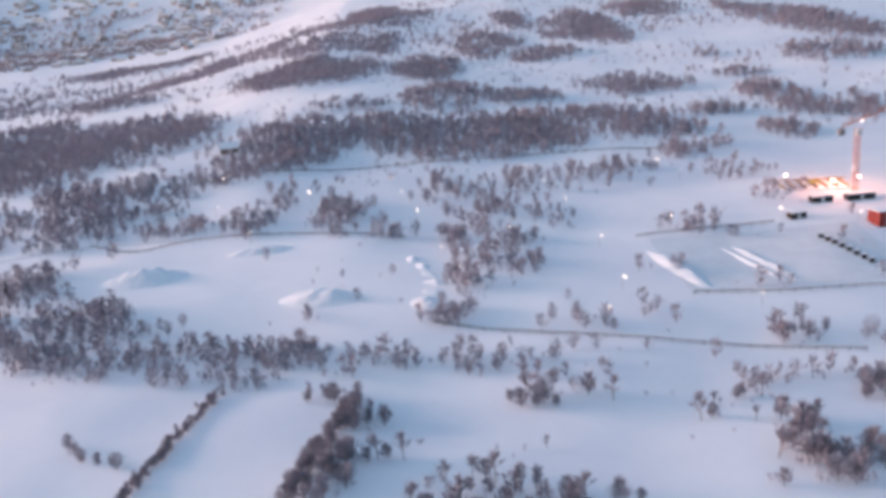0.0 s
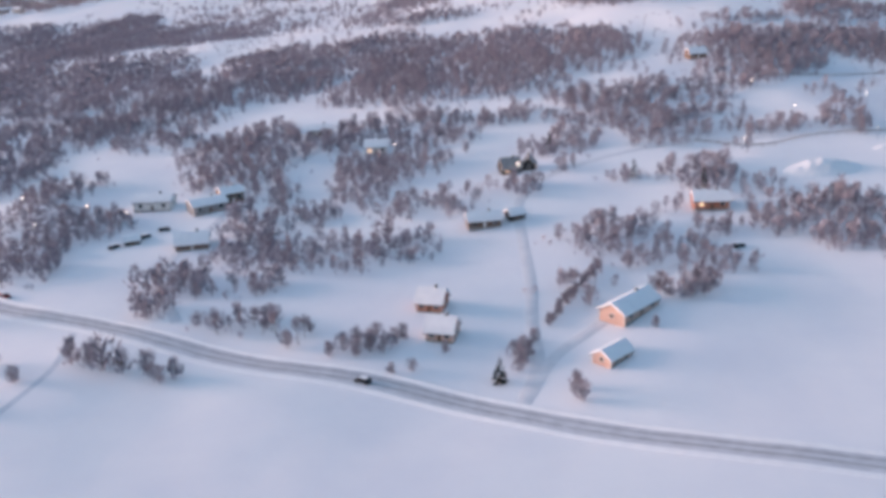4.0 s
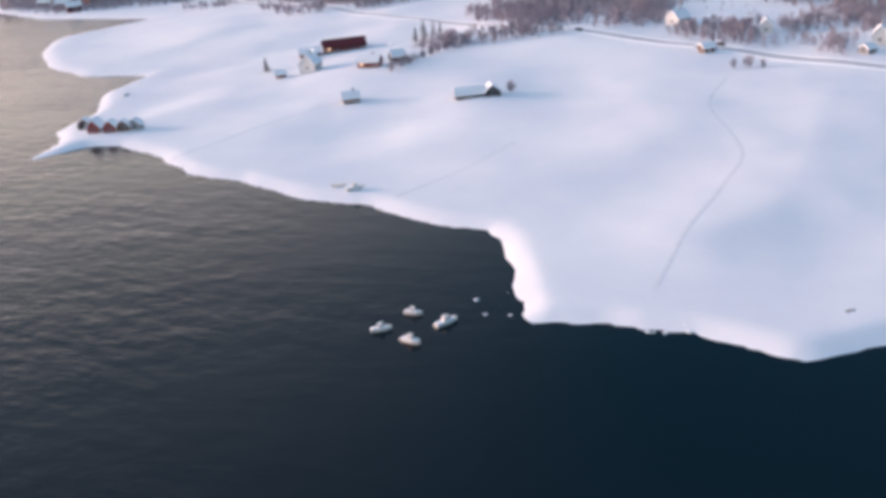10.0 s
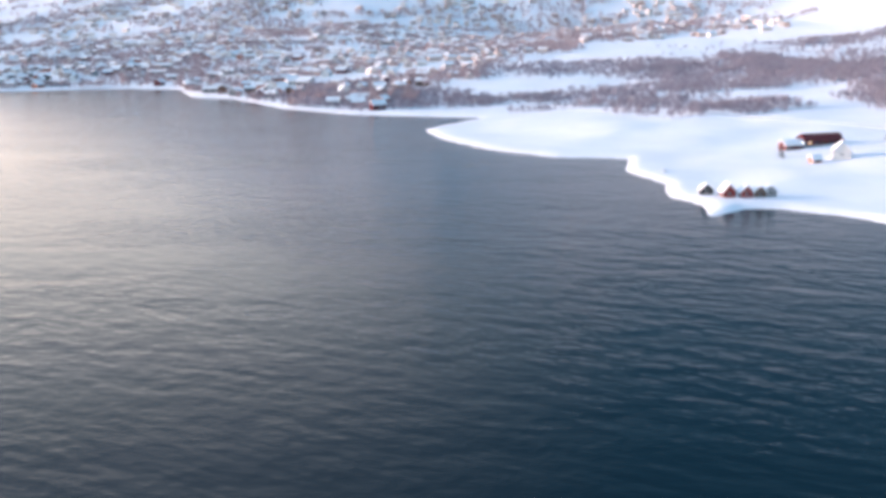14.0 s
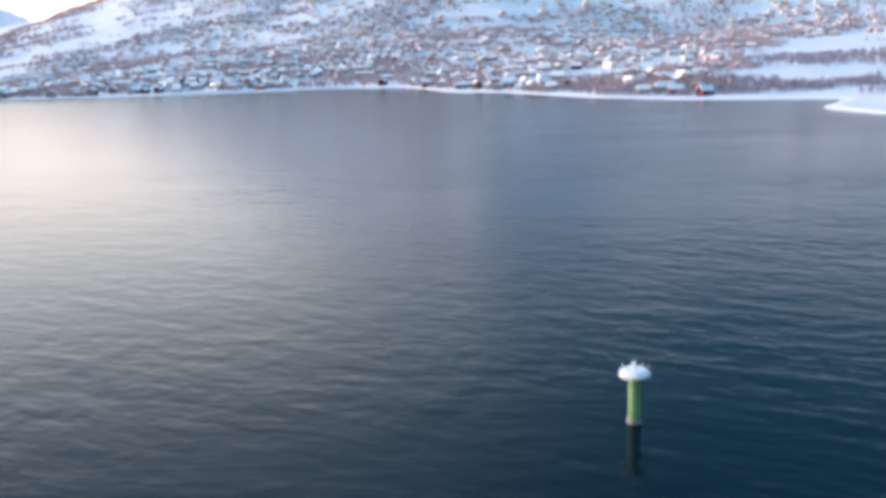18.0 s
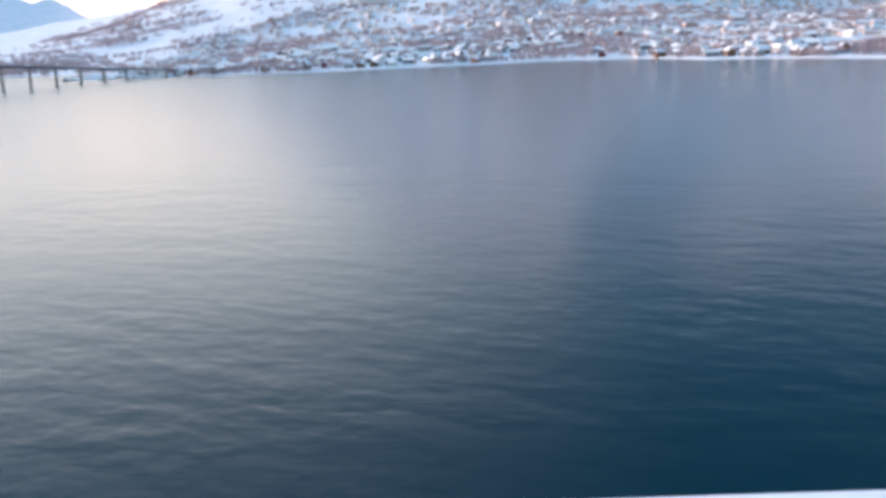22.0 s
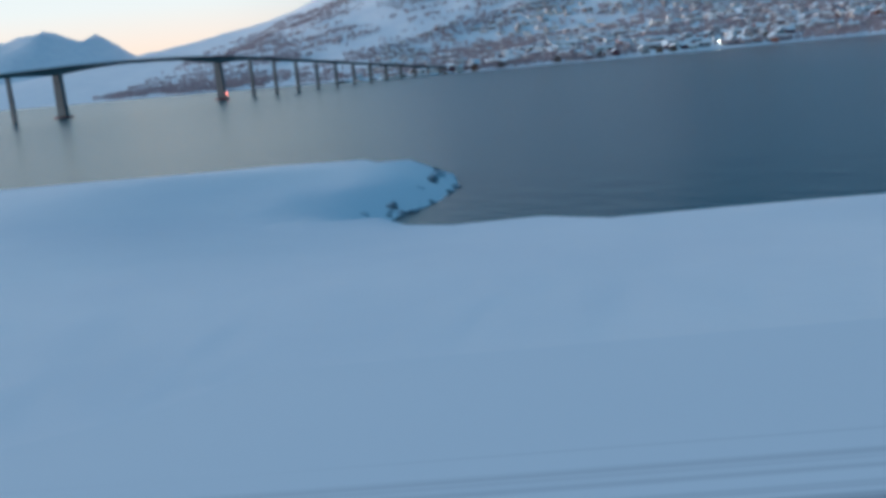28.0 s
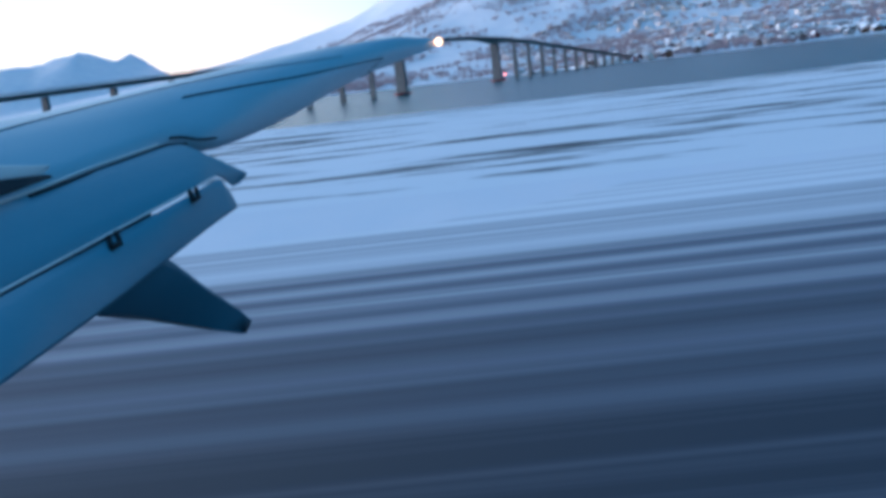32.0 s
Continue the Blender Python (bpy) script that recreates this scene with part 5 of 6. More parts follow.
# woods above the road
groves((-276, 211, 6, 2, .7), (-277, 218, 7, 5, .6), (-284, 226, 6, 2, .6), (-259, 230, 9, 4, .7), (-293, 235, 9, 9, .6), (-244, 237, 7, 18, .8), (-278, 242, 18, 7, .7), (-299, 245, 10, 7, .8),
       (-252, 255, 13, 19, .8), (-244, 279, 23, 15, .7), (-268, 287, 10, 9, .5), (-283, 307, 12, 14, .4), (-247, 335, 32, 34, .6), (-298, 367, 25, 29, .5), (-268, 383, 35, 40, .7), (-298, 514, 46, 60, .9))
# woods above the road, further back
groves((-260, 520, 60, 60, .36))
# among the houses by the creek
groves((-191, 143, 4, 4, .8), (-194, 163, 4, 2, .4), (-216, 168, 4, 7, .9), (-230, 174, 3, 3, .5), (-222, 179, 8, 11, 1), (-217, 192, 7, 11, .9), (-208, 194, 5, 7, .8), (-229, 198, 5, 8, .7),
       (-227, 214, 7, 9, .6), (-219, 220, 4, 5, .8), (-197, 237, 7, 10, .6), (-212, 263, 10, 11, .7), (-209, 294, 12, 19, .6), (-222, 308, 12, 20, .6), (-201, 317, 15, 21, .7), (-220, 560, 90, 70, .11))
# among the houses by the creek, further back
groves((-192, 740, 51, 48, .4))
# round the poplar and the lane
groves((-165, 133, 4, 3, .25), (-185, 138, 4, 3, .4), (-172, 140, 5, 5, .4), (-177, 141, 6, 5, .25), (-174, 153, 6, 4, .6), (-187, 156, 6, 8, .9), (-158, 168, 14, 10, .9), (-174, 169, 9, 7, .9),
       (-176, 180, 6, 6, .6), (-182, 188, 3, 7, .7), (-165, 192, 6, 7, .6), (-175, 198, 5, 13, .8), (-153, 206, 6, 12, .6), (-178, 210, 8, 12, .7), (-156, 217, 6, 21, .6), (-190, 226, 8, 12, .7))
# round the poplar and the lane, further back
groves((-161, 241, 7, 11, .7), (-183, 242, 14, 22, .8), (-158, 254, 5, 7, .5), (-158, 290, 9, 6, .5), (-183, 355, 22, 42, 1), (-190, 382, 20, 21, .7), (-183, 813, 18, 60, .7))
# above the hamlet
groves((-127, 144, 2, 2, .4), (-117, 146, 4, 2, .6), (-116, 163, 6, 5, .5), (-136, 190, 6, 7, .5), (-147, 191, 8, 7, .5), (-121, 194, 6, 4, .5), (-111, 208, 4, 5, .4), (-144, 220, 9, 10, .6),
       (-111, 223, 6, 5, .7), (-134, 242, 8, 16, .6), (-144, 250, 10, 19, .7), (-114, 250, 11, 6, .5), (-127, 276, 21, 5, .4), (-131, 281, 13, 9, .6), (-119, 326, 45, 46, 1), (-148, 371, 13, 37, .9))
# above the hamlet, further back
groves((-130, 437, 26, 11, .4), (-143, 494, 24, 56, .18), (-140, 700, 200, 120, .05), (-149, 1104, 18, 25, .9))
# between the hamlet and the arena
groves((-99, 141, 2, 4, .6), (-88, 146, 2, 2, .4), (-94, 152, 4, 8, .9), (-108, 159, 6, 7, .5), (-102, 164, 4, 9, .6), (-87, 166, 4, 4, .5), (-110, 170, 4, 2, .5), (-74, 170, 7, 12, .8),
       (-94, 175, 4, 2, .5), (-82, 190, 6, 8, .9), (-95, 195, 9, 3, .7), (-84, 215, 7, 2, .5), (-89, 217, 5, 2, .4), (-72, 227, 11, 6, .7), (-103, 231, 5, 18, .7), (-86, 234, 9, 14, .6))
# between the hamlet and the arena, further back
groves((-73, 248, 14, 18, .7), (-95, 257, 10, 11, .6), (-89, 360, 7, 12, .25), (-110, 560, 46, 36, .45), (-80, 909, 179, 60, .9))
# arena, near end
groves((-40, 143, 9, 3, .7), (-54, 150, 10, 5, .9), (-45, 154, 9, 4, .7), (-67, 156, 6, 5, .8), (-54, 162, 8, 3, .6), (-63, 168, 7, 8, .8), (-39, 219, 6, 8, .6), (-56, 220, 8, 5, .6),
       (-33, 237, 4, 12, .7), (-48, 264, 12, 11, .5), (-37, 287, 20, 23, .9), (-38, 423, 28, 35, .8), (-32, 509, 34, 30, .45))
# arena and ski track
groves((6, 103, 9, 2, .7), (-17, 105, 3, 2, 1), (-1, 107, 4, 2, .4), (4, 107, 4, 2, .4), (-15, 108, 4, 2, 1), (-13, 115, 3, 4, 1), (-6, 115, 2, 2, .7), (-2, 119, 3, 2, .3),
       (-11, 125, 2, 3, .8), (-7, 126, 4, 2, .4), (-15, 133, 5, 2, .5), (9, 139, 5, 3, .6), (-29, 140, 6, 2, .8), (-15, 143, 6, 4, .6), (-3, 143, 6, 2, .5), (4, 144, 2, 3, .5))
# arena and ski track, further back
groves((-27, 150, 6, 4, .7), (5, 158, 4, 3, 1), (9, 173, 4, 6, .7), (-5, 204, 5, 2, .7), (-19, 217, 6, 11, .8), (-12, 226, 4, 2, .5), (-13, 300, 25, 22, 1), (-18, 342, 13, 6, .8),
       (-6, 503, 8, 30, .73), (-14, 596, 41, 51, .3), (-12, 646, 15, 80, .82))
# behind the lamps
groves((44, 101, 3, 2, .6), (23, 102, 4, 2, .2), (14, 103, 4, 2, .6), (51, 103, 5, 3, .9), (57, 105, 2, 3, .7), (48, 106, 4, 2, .7), (51, 111, 3, 2, .4), (14, 114, 6, 2, .15),
       (47, 115, 6, 2, .3), (34, 117, 9, 4, .12), (44, 123, 5, 2, .3), (20, 127, 10, 2, .3), (33, 127, 5, 2, .3), (49, 127, 2, 4, .5), (54, 128, 3, 2, .7), (22, 134, 4, 2, .8))
# behind the lamps, further back
groves((29, 134, 3, 2, .6), (15, 138, 5, 2, .5), (32, 150, 4, 2, .3), (25, 152, 6, 2, .3), (38, 154, 4, 3, .5), (49, 171, 5, 3, .4), (12, 194, 6, 14, .7), (23, 194, 4, 5, .6),
       (17, 206, 5, 4, .4), (17, 221, 6, 7, .5), (34, 231, 9, 14, .15), (10, 242, 4, 8, .8), (48, 243, 18, 9, .3), (19, 291, 23, 25, 1), (45, 295, 22, 21, 1), (38, 346, 17, 10, .8))
# behind the lamps, further back
groves((17, 350, 14, 20, .9), (13, 418, 14, 29, .9), (45, 472, 14, 32, .8))
# rows of trees below the arena
groves((-12, 145, 11, 2, .7), (1, 143, 9, 2, .7), (14, 139, 9, 2, .7), (26, 134, 9, 2, .7), (-51, 150, 12, 4, .8), (-63, 158, 9, 5, .8), (5, 102, 8, 3, .6), (13, 99, 5, 3, .8), (-35, 152, 12, 3, .8),
       (-22, 148, 12, 3, .8), (21, 180, 4, 7, .4), (16, 209, 8, 8, .2), (33, 210, 7, 8, .25), (33, 239, 12, 10, .35), (9, 229, 8, 14, .35), (60, 195, 7, 4, .3))
# building site and the slopes behind it
groves((65, 122, 3, 5, .6), (60, 128, 2, 2, .5), (74, 137, 2, 3, .5), (62, 142, 4, 4, .7), (66, 161, 8, 2, .25), (86, 211, 5, 5, .3), (85, 238, 9, 9, .3), (78, 257, 6, 6, .6),
       (88, 262, 9, 3, .7), (116, 273, 7, 9, .8), (82, 281, 10, 7, .8), (139, 293, 14, 9, .6), (66, 294, 18, 18, .9), (152, 296, 5, 12, .6), (104, 302, 11, 5, .8), (130, 316, 9, 23, .9))
# building site and the slopes behind it, further back
groves((91, 361, 19, 16, .7), (137, 366, 10, 6, .6), (174, 384, 11, 16, .8), (186, 384, 13, 17, .4), (135, 399, 7, 8, .4), (211, 427, 12, 22, .5), (67, 433, 14, 14, .8), (204, 470, 19, 52, .8),
       (83, 485, 8, 17, .6), (100, 505, 16, 50, .55), (107, 510, 12, 55, .9), (60, 520, 120, 60, .11), (192, 531, 8, 25, .8), (67, 545, 7, 32, .8), (147, 557, 21, 27, .6), (67, 560, 8, 28, .73))
# building site and the slopes behind it, further back
groves((150, 572, 17, 30, .82))


def scatter(seed):
    """Places and heights of all the trees of the woods: dense in the middle of a grove, clumped and ragged towards its edge."""
    g = np.random.default_rng(seed)
    x, y = (v.ravel() for v in np.meshgrid(np.arange(-640, 260, 1.95), np.arange(92, 760, 1.95)))
    x, y = x + g.uniform(-1.3, 1.3, len(x)), y + g.uniform(-1.3, 1.3, len(y))
    thick = 0.05 * ease((swell(x, y, 55.0, 15) + 0.4) / 0.8) * ((x > -340) & (x < 230) & (y > np.interp(x, [-340, -300, -200, -100, -60, 200], [330, 250, 200, 190, 140, 130])))
    for cx, cy, rx, ry, dense in WOODS:
        sel = (np.abs(x - cx) < rx * 1.4) & (np.abs(y - cy) < ry * 1.4)
        r = np.hypot((x[sel] - cx) / rx, (y[sel] - cy) / ry)
        thick[sel] = np.maximum(thick[sel], dense * np.clip((1.4 - r) / 0.7, 0, 1))
    clump = swell(x, y, 22.0, 11) + 0.7 * swell(x, y, 8.0, 12)
    keep = g.random(len(x)) < np.clip(1.25 * thick * (1.0 + 0.8 * clump) - 0.03, 0, 0.85)
    h = 3.9 * (0.55 + 0.6 * g.random(len(x))) * (1 + 0.12 * swell(x, y, 40.0, 13))
    return x[keep], y[keep], h[keep]


ROAD_LINE = np.array([(q.x, q.y) for q in curve_points(MAIN_ROAD, 4.0)])
HOMES = np.array([(o.location.x, o.location.y) for o in bpy.data.objects if o.parent is None and o.get("category") in ("house", "barn", "shed", "garage", "building", "hut")])


def clear_of_homes(x, y, gap=4.0):
    ok = np.ones(len(x), bool)
    for hx, hy in HOMES:
        ok &= (np.hypot(x - hx, y - hy) > gap + 0.8) & ~((np.abs(x - hx) < gap + 0.4) & (y < hy) & (y > hy - 2.2 * gap))
    for rx, ry in ROAD_LINE:
        ok &= np.hypot(x - rx, y - ry) > 4.2
    return ok


def forest(name, shapes, x, y, h, seed, mat, label, sink=0.05):
    """Many trees joined into one mesh of kind stuff."""
    g = np.random.default_rng(seed)
    z = land_height(x, y) - sink
    turn = g.random(len(x)) * 2 * math.pi
    pick = g.integers(0, len(shapes), len(x))
    vs, fs, n = [], [], 0
    for k, (wood, crown) in enumerate(shapes):
        sel = pick == k
        v, f = gather([wood, crown])
        c, s = np.cos(turn[sel]), np.sin(turn[sel])
        vx = (v[None, :, 0] * c[:, None] - v[None, :, 1] * s[:, None]) * h[sel][:, None] + x[sel][:, None]
        vy = (v[None, :, 0] * s[:, None] + v[None, :, 1] * c[:, None]) * h[sel][:, None] + y[sel][:, None]
        vz = v[None, :, 2] * h[sel][:, None] + z[sel][:, None]
        m = int(sel.sum())
        vs.append(np.stack([vx, vy, vz], -1).reshape(-1, 3))
        fs.append((f[None] + (np.arange(m) * len(v))[:, None, None]).reshape(-1, 3) + n)
        n += m * len(v)
    return tagged(new(name, triangles(name, np.concatenate(vs), np.concatenate(fs), mat)), label, "woods", kind="stuff")


wx, wy, wh = scatter(3)
ok = clear_of_homes(wx, wy) & (land_height(wx, wy) > 0.5)
wx, wy, wh = wx[ok], wy[ok], wh[ok]
near = np.argsort(wy + 0.12 * np.abs(wx + 120))[:150]
for k, i in enumerate(near):
    tree(wx[i], wy[i], wh[i], "birch", k, k * 2.1, "bare leafless birch at the edge of a snowy wood", "birches at the wood's edge")
rest = np.ones(len(wx), bool)
rest[near] = False
mid = rest & (wy < 330)
far = rest & (wy >= 330)
forest("birch_wood", [far_shape(50 + k, 50, 0.046, 0.34, 0.14, 2) for k in range(8)], wx[mid], wy[mid], wh[mid], 8, TWIGS, "dense leafless birch wood on snowy slopes")
forest("distant_wood", LOW, wx[far], wy[far], wh[far], 9, TWIGS, "distant leafless birch wood on white slopes")
ux, uy, uh = scatter(23)
ok = clear_of_homes(ux, uy, 3) & (land_height(ux, uy) > 0.5) & (uy < 480)
forest("undergrowth", LOW, ux[ok], uy[ok], 0.36 * uh[ok], 24, BRUSH, "grey twiggy undergrowth between the birches")
g = np.random.default_rng(17)
sx, sy = g.uniform(-300, 300, 8000), g.uniform(250, 720, 8000)
ok = (swell(sx, sy, 60.0, 14) > 0.1) & clear_of_homes(sx, sy, 3)
forest("hillside_scrub", LOW[:2], sx[ok], sy[ok], 0.9 + 0.9 * g.random(int(ok.sum())), 10, TWIGS, "low willow scrub dotting the white hillside")
# ---------------------------------------------------------------- the town along the far shore
rnd = random.Random(21)
town_kinds = []
for k, (w, d, h, rise, wall) in enumerate(((5.4, 4.2, 2.6, 1.4, PAINT_WHITE), (6.6, 4.4, 2.2, 1.2, PAINT_PINK), (5.0, 4.6, 3.2, 1.3, PAINT_BROWN), (7.6, 4.6, 2.6, 1.1, PAINT_GREY), (5.6, 4.4, 2.4, 1.6, PAINT_WINE), (6.0, 4.2, 2.6, 1.3, PAINT_BROWN), (12.0, 5.5, 3.6, 0.8, PAINT_WHITE))):
    meshes = []
    w, d, h, rise = w * 1.2, d * 1.2, h * 1.15, rise * 1.2
    for name, bm, mat in (("wall", gable_body(w, d, h, rise), wall), ("roof", gable_roof(w, d, h, rise), ROOF_SNOW),
                          ("window", box(-w * 0.34, -w * 0.10, -d / 2 - 0.05, d / 2 + 0.05, h * 0.4, h * 0.75), GLASS_DARK),
                          ("window", box(w * 0.10, w * 0.34, -d / 2 - 0.05, d / 2 + 0.05, h * 0.4, h * 0.75), GLASS_DARK)):
        me = bpy.data.meshes.new(name)
        bm.to_mesh(me)
        bm.free()
        me.materials.append(mat)
        meshes.append((name, me))
    town_kinds.append(meshes)
TONES = ("white", "rust-red", "dark brown", "grey", "red", "brown", "long white")
shore_line = np.array(COAST[36:46], float)
order = np.argsort(shore_line[:, 0])
spots = []
for i in range(92):
    for j in range(76):
        x, a, b = -1130 + 10.5 * i + rnd.uniform(-2.5, 2.5), rnd.random(), rnd.random()
        y = float(np.interp(x, shore_line[order, 0], shore_line[order, 1])) + 16 + 11.5 * j + 4 * b
        if y > 1330 + 0.25 * (x + 800) or y < float(np.interp(x, [-540, -360], [480, 900])) + 45 * float(swell(np.array(x), np.array(y), 70.0, 41)):
            continue
        gap = float(swell(np.array(x), np.array(y), 130.0, 22)) + 0.5 * float(swell(np.array(x), np.array(y), 45.0, 23))
        if a < (0.62 if gap > -0.2 else 0.10) * (1.0 if j < 30 else 0.75):
            spots.append((x, y))
spots.sort(key=lambda q: q[1] - float(np.interp(q[0], shore_line[order, 0], shore_line[order, 1])) + 250 * rnd.random() + (400 if q[0] > -480 else 0))
for x, y in spots[:290]:
    k = rnd.choice((0, 0, 1, 2, 3, 4, 5, 0, 3)) if rnd.random() > 0.06 else 6
    base = thing("town_house", on_ground(x, y, rnd.uniform(-25, 25) + rnd.choice((0, 90))), TONES[k] + " house with a snowy roof in the hillside town", "house", "houses of the town")
    for name, me in town_kinds[k]:
        shared(name, me, base)
rows = sorted(spots[290:], key=lambda q: q[1])
vs, fs, cs, n = [], [], [], 0
for x, y in rows:
    w, d, h = rnd.uniform(5.5, 10), rnd.uniform(4.6, 5.8), rnd.uniform(2.2, 3.4)
    m = on_ground(x, y, rnd.uniform(-25, 25) + rnd.choice((0, 90)))
    corner = [m @ Vector(q) for q in ((-w / 2, -d / 2, -1), (w / 2, -d / 2, -1), (w / 2, d / 2, -1), (-w / 2, d / 2, -1), (-w / 2, -d / 2, h), (w / 2, -d / 2, h), (w / 2, d / 2, h), (-w / 2, d / 2, h),
                                      (-w / 2, 0, h + 1.2), (w / 2, 0, h + 1.2), (-w / 2 - .3, -d / 2 - .4, h - .1), (w / 2 + .3, -d / 2 - .4, h - .1), (w / 2 + .3, d / 2 + .4, h - .1), (-w / 2 - .3, d / 2 + .4, h - .1), (-w / 2 - .3, 0, h + 1.45), (w / 2 + .3, 0, h + 1.45))]
    vs += [tuple(c) for c in corner]
    for f in ((0, 1, 5, 4), (2, 3, 7, 6), (1, 2, 6, 9, 5), (3, 0, 4, 8, 7)):
        fs.append(tuple(i + n for i in f))
        cs.append(0)
    for f in ((10, 11, 15, 14), (12, 13, 14, 15)):
        fs.append(tuple(i + n for i in f))
        cs.append(1)
    n += 16
upper = bpy.data.meshes.new("upper_town")
upper.from_pydata(vs, [], fs)
upper.materials.append(colour_by_random("town_boards", (0.42, 0.31, 0.27), (0.85, 0.76, 0.68), True))
upper.materials.append(ROOF_SNOW)
upper.polygons.foreach_set("material_index", cs)
tagged(new("upper_town", upper), "many small painted houses with snowy roofs up the slope", "houses", kind="stuff")
TOWN_TWIGS = colour_by_random("town_twigs", (0.34, 0.255, 0.26), (0.60, 0.50, 0.505), True)
g = np.random.default_rng(31)
tx = g.uniform(-1480, -120, 52000)
off = 5 + 760 * g.random(52000) ** 1.1
ty = np.interp(tx, shore_line[order, 0], shore_line[order, 1]) + off
ty = np.where(tx < -1150, np.interp(tx, [-1600, -1150], [1150, 900]) + off, ty)
ok = (swell(tx * 0.4, ty, 80.0, 24) + 0.7 * swell(tx, ty, 34.0, 25) > np.interp(tx, [-1000, -800], [0.08, -0.12])) & (land_height(tx, ty) > 0.7) & (ty > np.interp(tx, [-540, -360, -120], [460, 870, 960]) + 45 * swell(tx, ty, 70.0, 41))
for x, y in spots[:290]:
    ok &= np.hypot(tx - x, ty - y) > 3.2
tx, ty = tx[ok], ty[ok]
forest("town_trees", LOW, tx, ty, 3.2 + 3.4 * g.random(len(tx)), 33, TOWN_TWIGS, "bare birches between the houses of a hillside town")
# ---------------------------------------------------------------- the aircraft's wing, fitted to the camera's view at the end of the landing run
# wing greys at three depths: skin palest, flaps darker, fairing darkest
WING_GREY = material("flap_grey", (0.135, 0.255, 0.335), 0.42, other=(0.165, 0.295, 0.38), scale=0.9, bump=0.04, bump_scale=14, spec=0.45, stretch=(1, 0.25, 1))
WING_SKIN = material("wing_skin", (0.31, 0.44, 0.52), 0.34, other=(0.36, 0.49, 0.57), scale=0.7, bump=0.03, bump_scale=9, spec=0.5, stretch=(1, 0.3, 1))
WING_UNDER = material("fairing_grey", (0.085, 0.16, 0.215), 0.5, other=(0.11, 0.19, 0.25), scale=1.2, spec=0.35)
SEAM = material("panel_gap", (0.012, 0.02, 0.028), 0.7)
wing = thing("aircraft_wing", pose(-1183.15, 0.88, 5.30), "grey airliner wing with lowered flaps over the runway", "aircraft wing")


def eased(points, n):
    """n points per stretch along a smooth line through the given ones."""
    p = [Vector(q) for q in points]
    p = [p[0] * 2 - p[1]] + p + [p[-1] * 2 - p[-2]]
    out = []
    for a, b, c, d in zip(p, p[1:], p[2:], p[3:]):
        for k in range(n):
            t = k / n
            out.append(0.5 * (2 * b + (c - a) * t + (2 * a - 5 * b + 4 * c - d) * t * t + (3 * b - a - 3 * c + d) * t ** 3))
    return out + [p[-2]]


def loft(rings, cap=True):
    """A closed skin through rings of equally many points."""
    bm = bmesh.new()
    rows = [[bm.verts.new(q) for q in ring] for ring in rings]
    m = len(rows[0])
    for a, b in zip(rows, rows[1:]):
        for i in range(m):
            bm.faces.new((a[i], a[(i + 1) % m], b[(i + 1) % m], b[i]))
    if cap:
        bm.faces.new(rows[0][::-1])
        bm.faces.new(rows[-1])
    bmesh.ops.recalc_face_normals(bm, faces=bm.faces)
    for f in bm.faces:
        f.smooth = len(f.verts) == 4
    return bm


def strip(points, r, name, mat, label=""):
    bm = bmesh.new()
    for a, b in zip(points, points[1:]):
        add_rod(bm, a, b, r, r, 6)
    return part(name, bm, mat, wing, label)


# main plane: an aerofoil section carried from the root to the tip
CREST = eased([(-1.858, 3.3, -.001), (-1.888, 3.9, .036), (-1.786, 4.7, .088), (-1.516, 5.5, .174), (-1.252, 6.3, .248), (-.884, 7.2, .322), (-.503, 8.0, .352), (-.191, 9.0, .369)], 5)
TRAIL = eased([(-1.479, 2.55, -.249), (-1.467, 2.95, -.218), (-1.399, 3.5, -.18), (-1.305, 4.25, -.133), (-1.193, 4.6, -.17), (-1.033, 5.7, -.112), (-.707, 7.3, .084), (-.196, 8.8, .276)], 5)
SECTION = ((0, 0), (.12, .022), (.3, .046), (.5, .056), (.7, .046), (.87, .022), (1, 0), (1.09, -.035), (1.14, -.09), (1.1, -.15), (.85, -.19), (.4, -.15), (0, -.03))


def on_wing(k, u, up):
    """A point at a station, a share of the chord and a height over it."""
    lo, hi = TRAIL[k], CREST[k]
    chord = hi - lo
    span = TRAIL[min(k + 1, len(TRAIL) - 1)] - TRAIL[max(k - 1, 0)] + CREST[min(k + 1, len(CREST) - 1)] - CREST[max(k - 1, 0)]
    normal = chord.cross(span).normalized()
    if normal.z < 0:
        normal = -normal
    return lo + chord * u + normal * (up * chord.length)


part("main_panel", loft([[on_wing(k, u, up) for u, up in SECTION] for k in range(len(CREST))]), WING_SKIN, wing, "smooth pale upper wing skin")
strip([on_wing(k, 0.40 + 0.004 * (k - 16), 0.054) for k in range(15, 31)], 0.0045, "aileron_seam", SEAM, "thin dark gap before the aileron")
strip([on_wing(k, 0.66, 0.050) for k in range(2, 27)], 0.0018, "panel_seam", SEAM)
strip([on_wing(30, u, h + 0.002) for u, h in ((.0, .0), (.12, .022), (.3, .046), (.44, .054))], 0.003, "aileron_end_gap", SEAM)


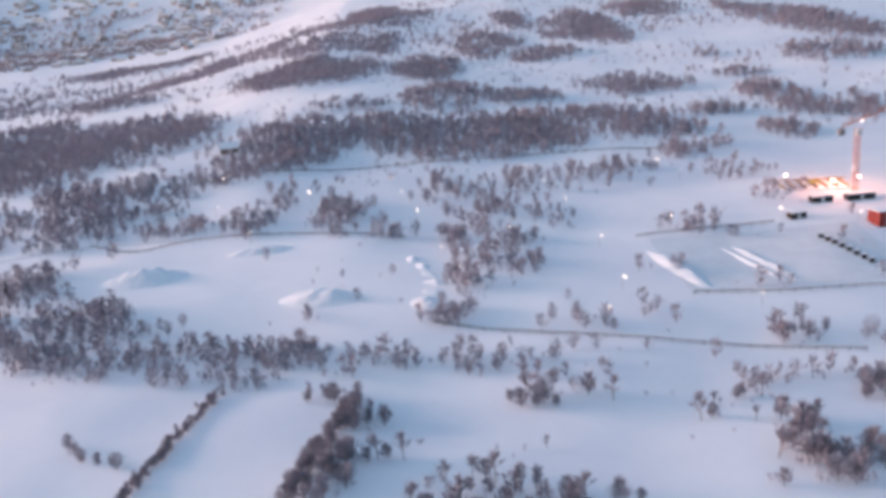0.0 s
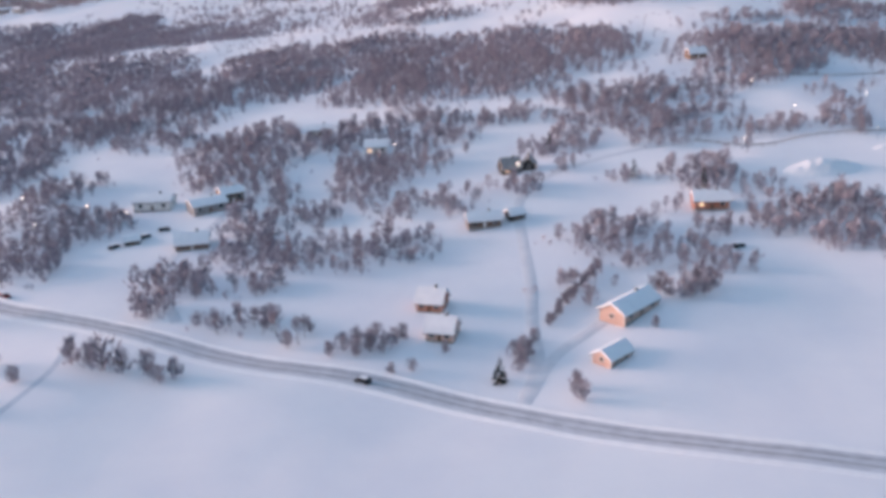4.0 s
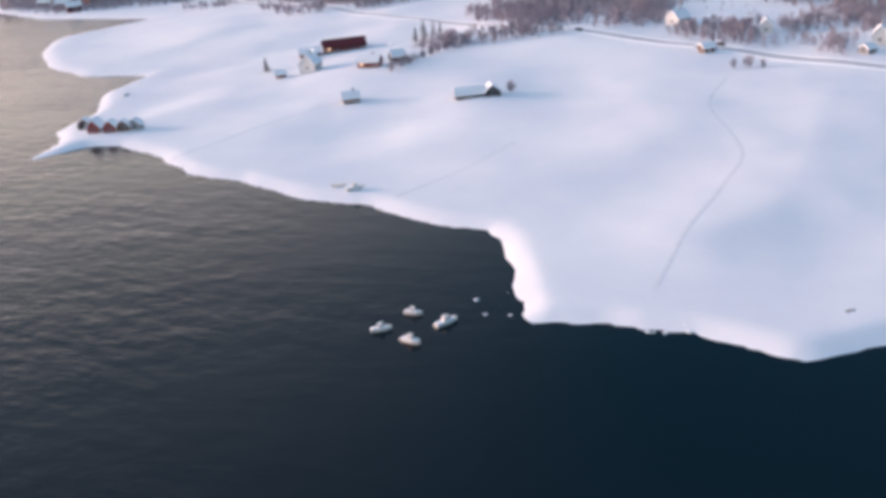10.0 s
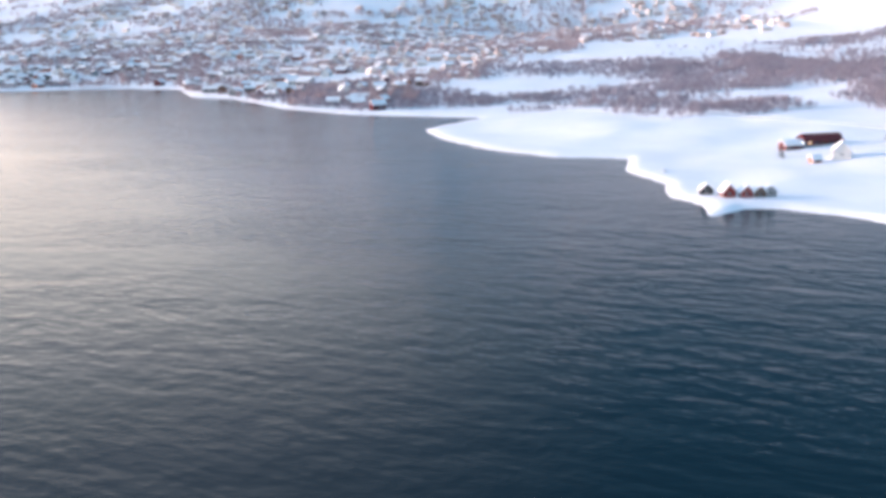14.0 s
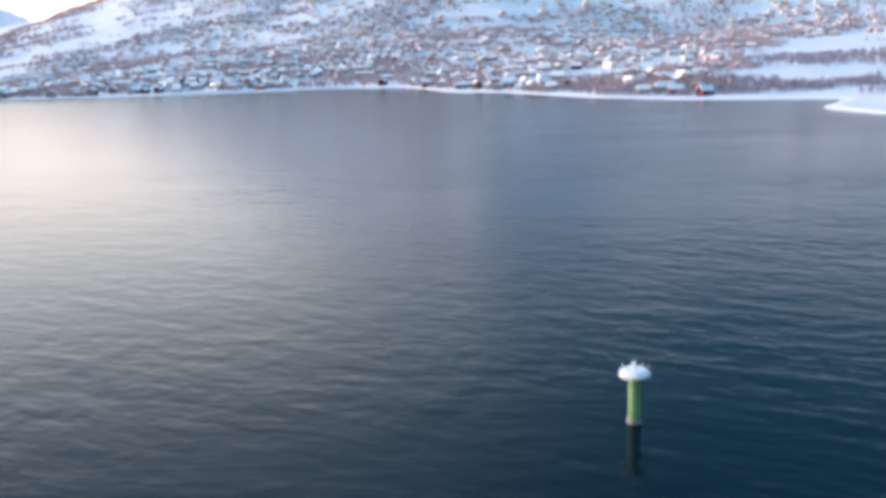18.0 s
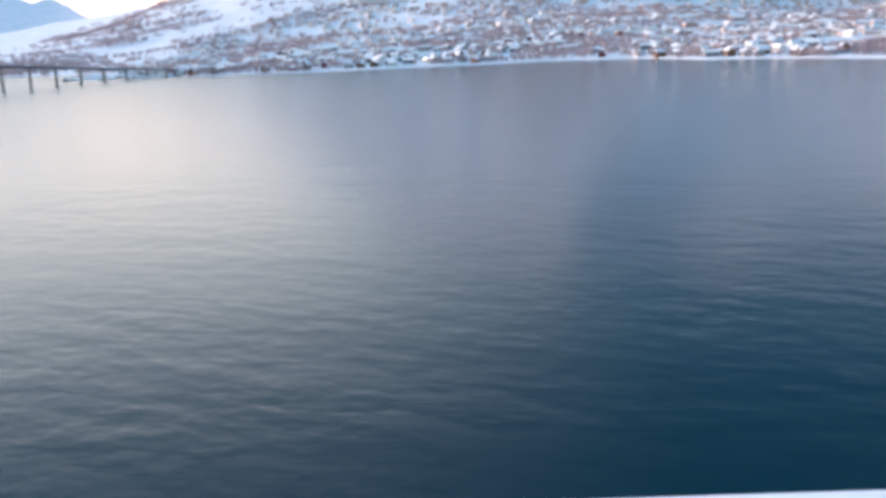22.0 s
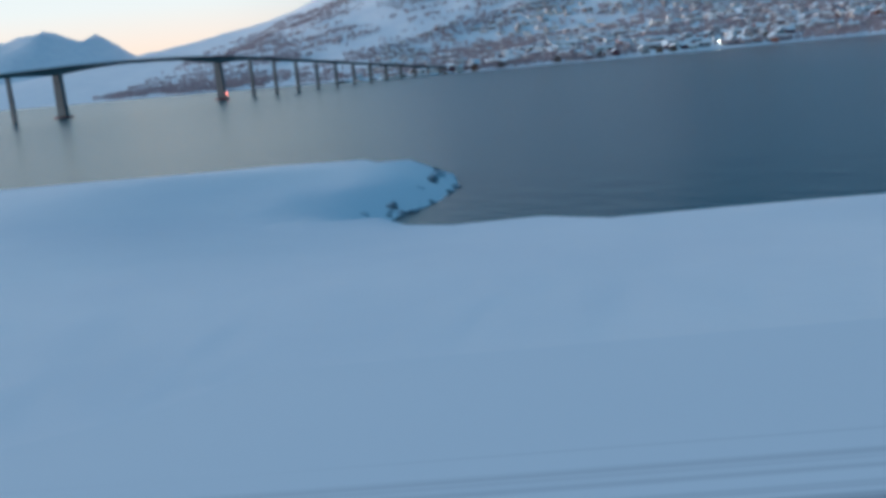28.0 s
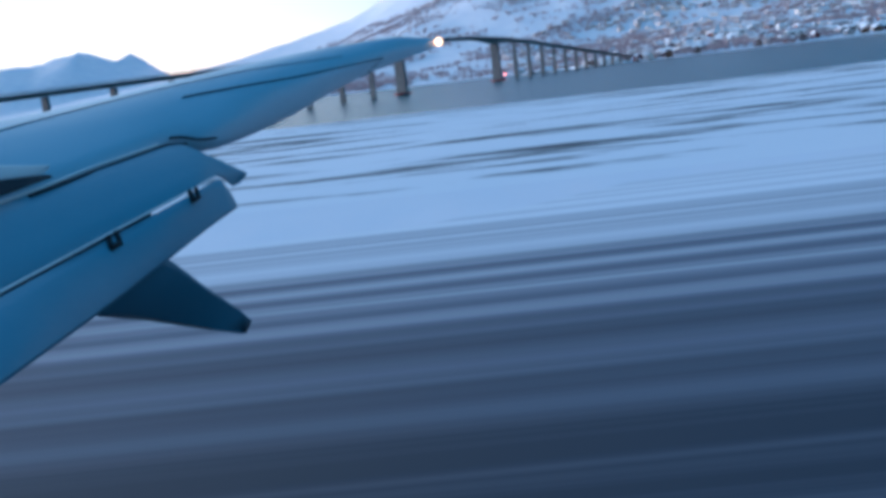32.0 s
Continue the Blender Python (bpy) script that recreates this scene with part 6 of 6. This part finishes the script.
def plate(top, low, thick, mat, name, label=""):
    """A panel with rounded edges and a slight camber between two edge lines."""
    a, b = eased(top, 3), eased(low, 3)
    rings = []
    for p, q in zip(a, b):
        v = q - p
        ring = []
        for u, h in ((0, -.25), (.03, .05), (.25, .35), (.5, .42), (.75, .3), (.97, .04), (1, -.3), (.95, -.6), (.5, -1), (.05, -.7)):
            ring.append(p + v * u + Vector((0.35, -0.25, 0.9)) * (h * thick))
        rings.append(ring)
    return part(name, loft(rings), mat, wing, label)


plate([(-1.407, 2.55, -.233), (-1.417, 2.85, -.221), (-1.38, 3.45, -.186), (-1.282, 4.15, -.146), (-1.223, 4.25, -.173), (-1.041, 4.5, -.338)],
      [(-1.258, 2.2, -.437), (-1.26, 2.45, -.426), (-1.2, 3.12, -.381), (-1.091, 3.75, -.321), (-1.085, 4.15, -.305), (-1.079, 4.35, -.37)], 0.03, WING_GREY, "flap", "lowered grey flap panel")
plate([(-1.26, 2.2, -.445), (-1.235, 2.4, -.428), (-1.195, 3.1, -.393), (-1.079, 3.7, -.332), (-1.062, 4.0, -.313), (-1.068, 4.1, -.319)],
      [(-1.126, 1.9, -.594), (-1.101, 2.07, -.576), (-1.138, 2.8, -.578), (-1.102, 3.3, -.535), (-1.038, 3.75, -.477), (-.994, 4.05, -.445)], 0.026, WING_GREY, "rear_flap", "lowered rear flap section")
# flap track fairing: a deep, flat-sided body that tapers to a blunt tail
rings = []
for top, low, wide in (((-1.19, 3.16, -.44), (-1.36, 2.83, -.56), .10), ((-1.119, 3.38, -.535), (-1.288, 3.05, -.642), .12), ((-1.071, 3.6, -.693), (-1.246, 3.4, -.758), .11),
                       ((-1.008, 3.8, -.84), (-1.112, 3.7, -.893), .075), ((-.99, 3.895, -.908), (-1.02, 3.855, -.966), .045), ((-.996, 3.9, -.925), (-1.014, 3.868, -.958), .02)):
    top, low = Vector(top), Vector(low)
    side = Vector((0.25, 0.55, -0.35)).normalized() * wide
    rings.append([top - side * .12, top + side * .35, top + side * .9 + (low - top) * .1, low + side * .9 - (low - top) * .15, low + side * .3, low - side * .12 - (low - top) * .06, low - side * .18 - (low - top) * .3, top - side * .2 + (low - top) * .22])
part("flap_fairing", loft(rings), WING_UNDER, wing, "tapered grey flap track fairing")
# a pale rod stands in for sky light showing through the flap gap
strip([(-1.262, 2.2, -.438), (-1.247, 2.42, -.424), (-1.196, 3.11, -.384), (-1.083, 3.72, -.322), (-1.062, 4.02, -.303)], 0.0055, "hinge_tube", TRIM, "pale strip for the sky light in the gap between the flap sections")
# dark rods are laid where the gaps round the flap lie in shade
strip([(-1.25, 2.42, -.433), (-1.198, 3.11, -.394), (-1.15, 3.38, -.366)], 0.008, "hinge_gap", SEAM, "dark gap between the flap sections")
strip([(-1.43, 2.72, -.228), (-1.40, 3.1, -.206), (-1.378, 3.5, -.178), (-1.30, 4.05, -.142)], 0.007, "edge_strip", TRIM, "pale strip along the edge between wing and flap")
strip([(-1.395, 3.0, -.222), (-1.365, 3.5, -.194), (-1.282, 4.12, -.152), (-1.235, 4.24, -.16)], 0.008, "seal", BLACK, "dark strip for the shade in the gap between wing and flap")
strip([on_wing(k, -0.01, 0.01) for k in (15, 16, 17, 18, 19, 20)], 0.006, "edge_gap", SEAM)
# both plates sit on the camera's sight lines, just in front of the wing
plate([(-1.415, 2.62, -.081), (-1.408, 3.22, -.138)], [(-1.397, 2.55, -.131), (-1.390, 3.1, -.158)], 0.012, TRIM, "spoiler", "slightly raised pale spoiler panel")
# the dark plate stands in for the shade below the spoiler
plate([(-1.397, 2.55, -.135), (-1.402, 3.15, -.166)], [(-1.36, 2.5, -.205), (-1.396, 3.2, -.178)], 0.008, SEAM, "spoiler_gap", "dark plate for the shade under the raised spoiler")
along, down = Vector((0.08, 0.99, 0.06)), Vector((0.34, -0.62, -0.70))
for x, y, z in ((-1.187, 3.1, -.388), (-1.08, 3.72, -.322)):
    foot = Vector((x, y, z))
    bracket = bmesh.new()
    for k in (-0.032, 0.032):
        add_rod(bracket, foot + along * k, foot + along * k + down * 0.05, 0.010, 0.010, 6)
    add_rod(bracket, foot - along * 0.036 + down * 0.05, foot + along * 0.036 + down * 0.05, 0.011, 0.011, 6)
    part("hinge_bracket", bracket, BLACK, wing, "dark hinge bracket")
tip = bmesh.new()
bmesh.ops.create_uvsphere(tip, u_segments=10, v_segments=8, radius=0.04, matrix=pose(-0.15, 8.97, 0.33))
part("tip_light", tip, LAMP_TIP, wing, "glowing warm wing-tip light")
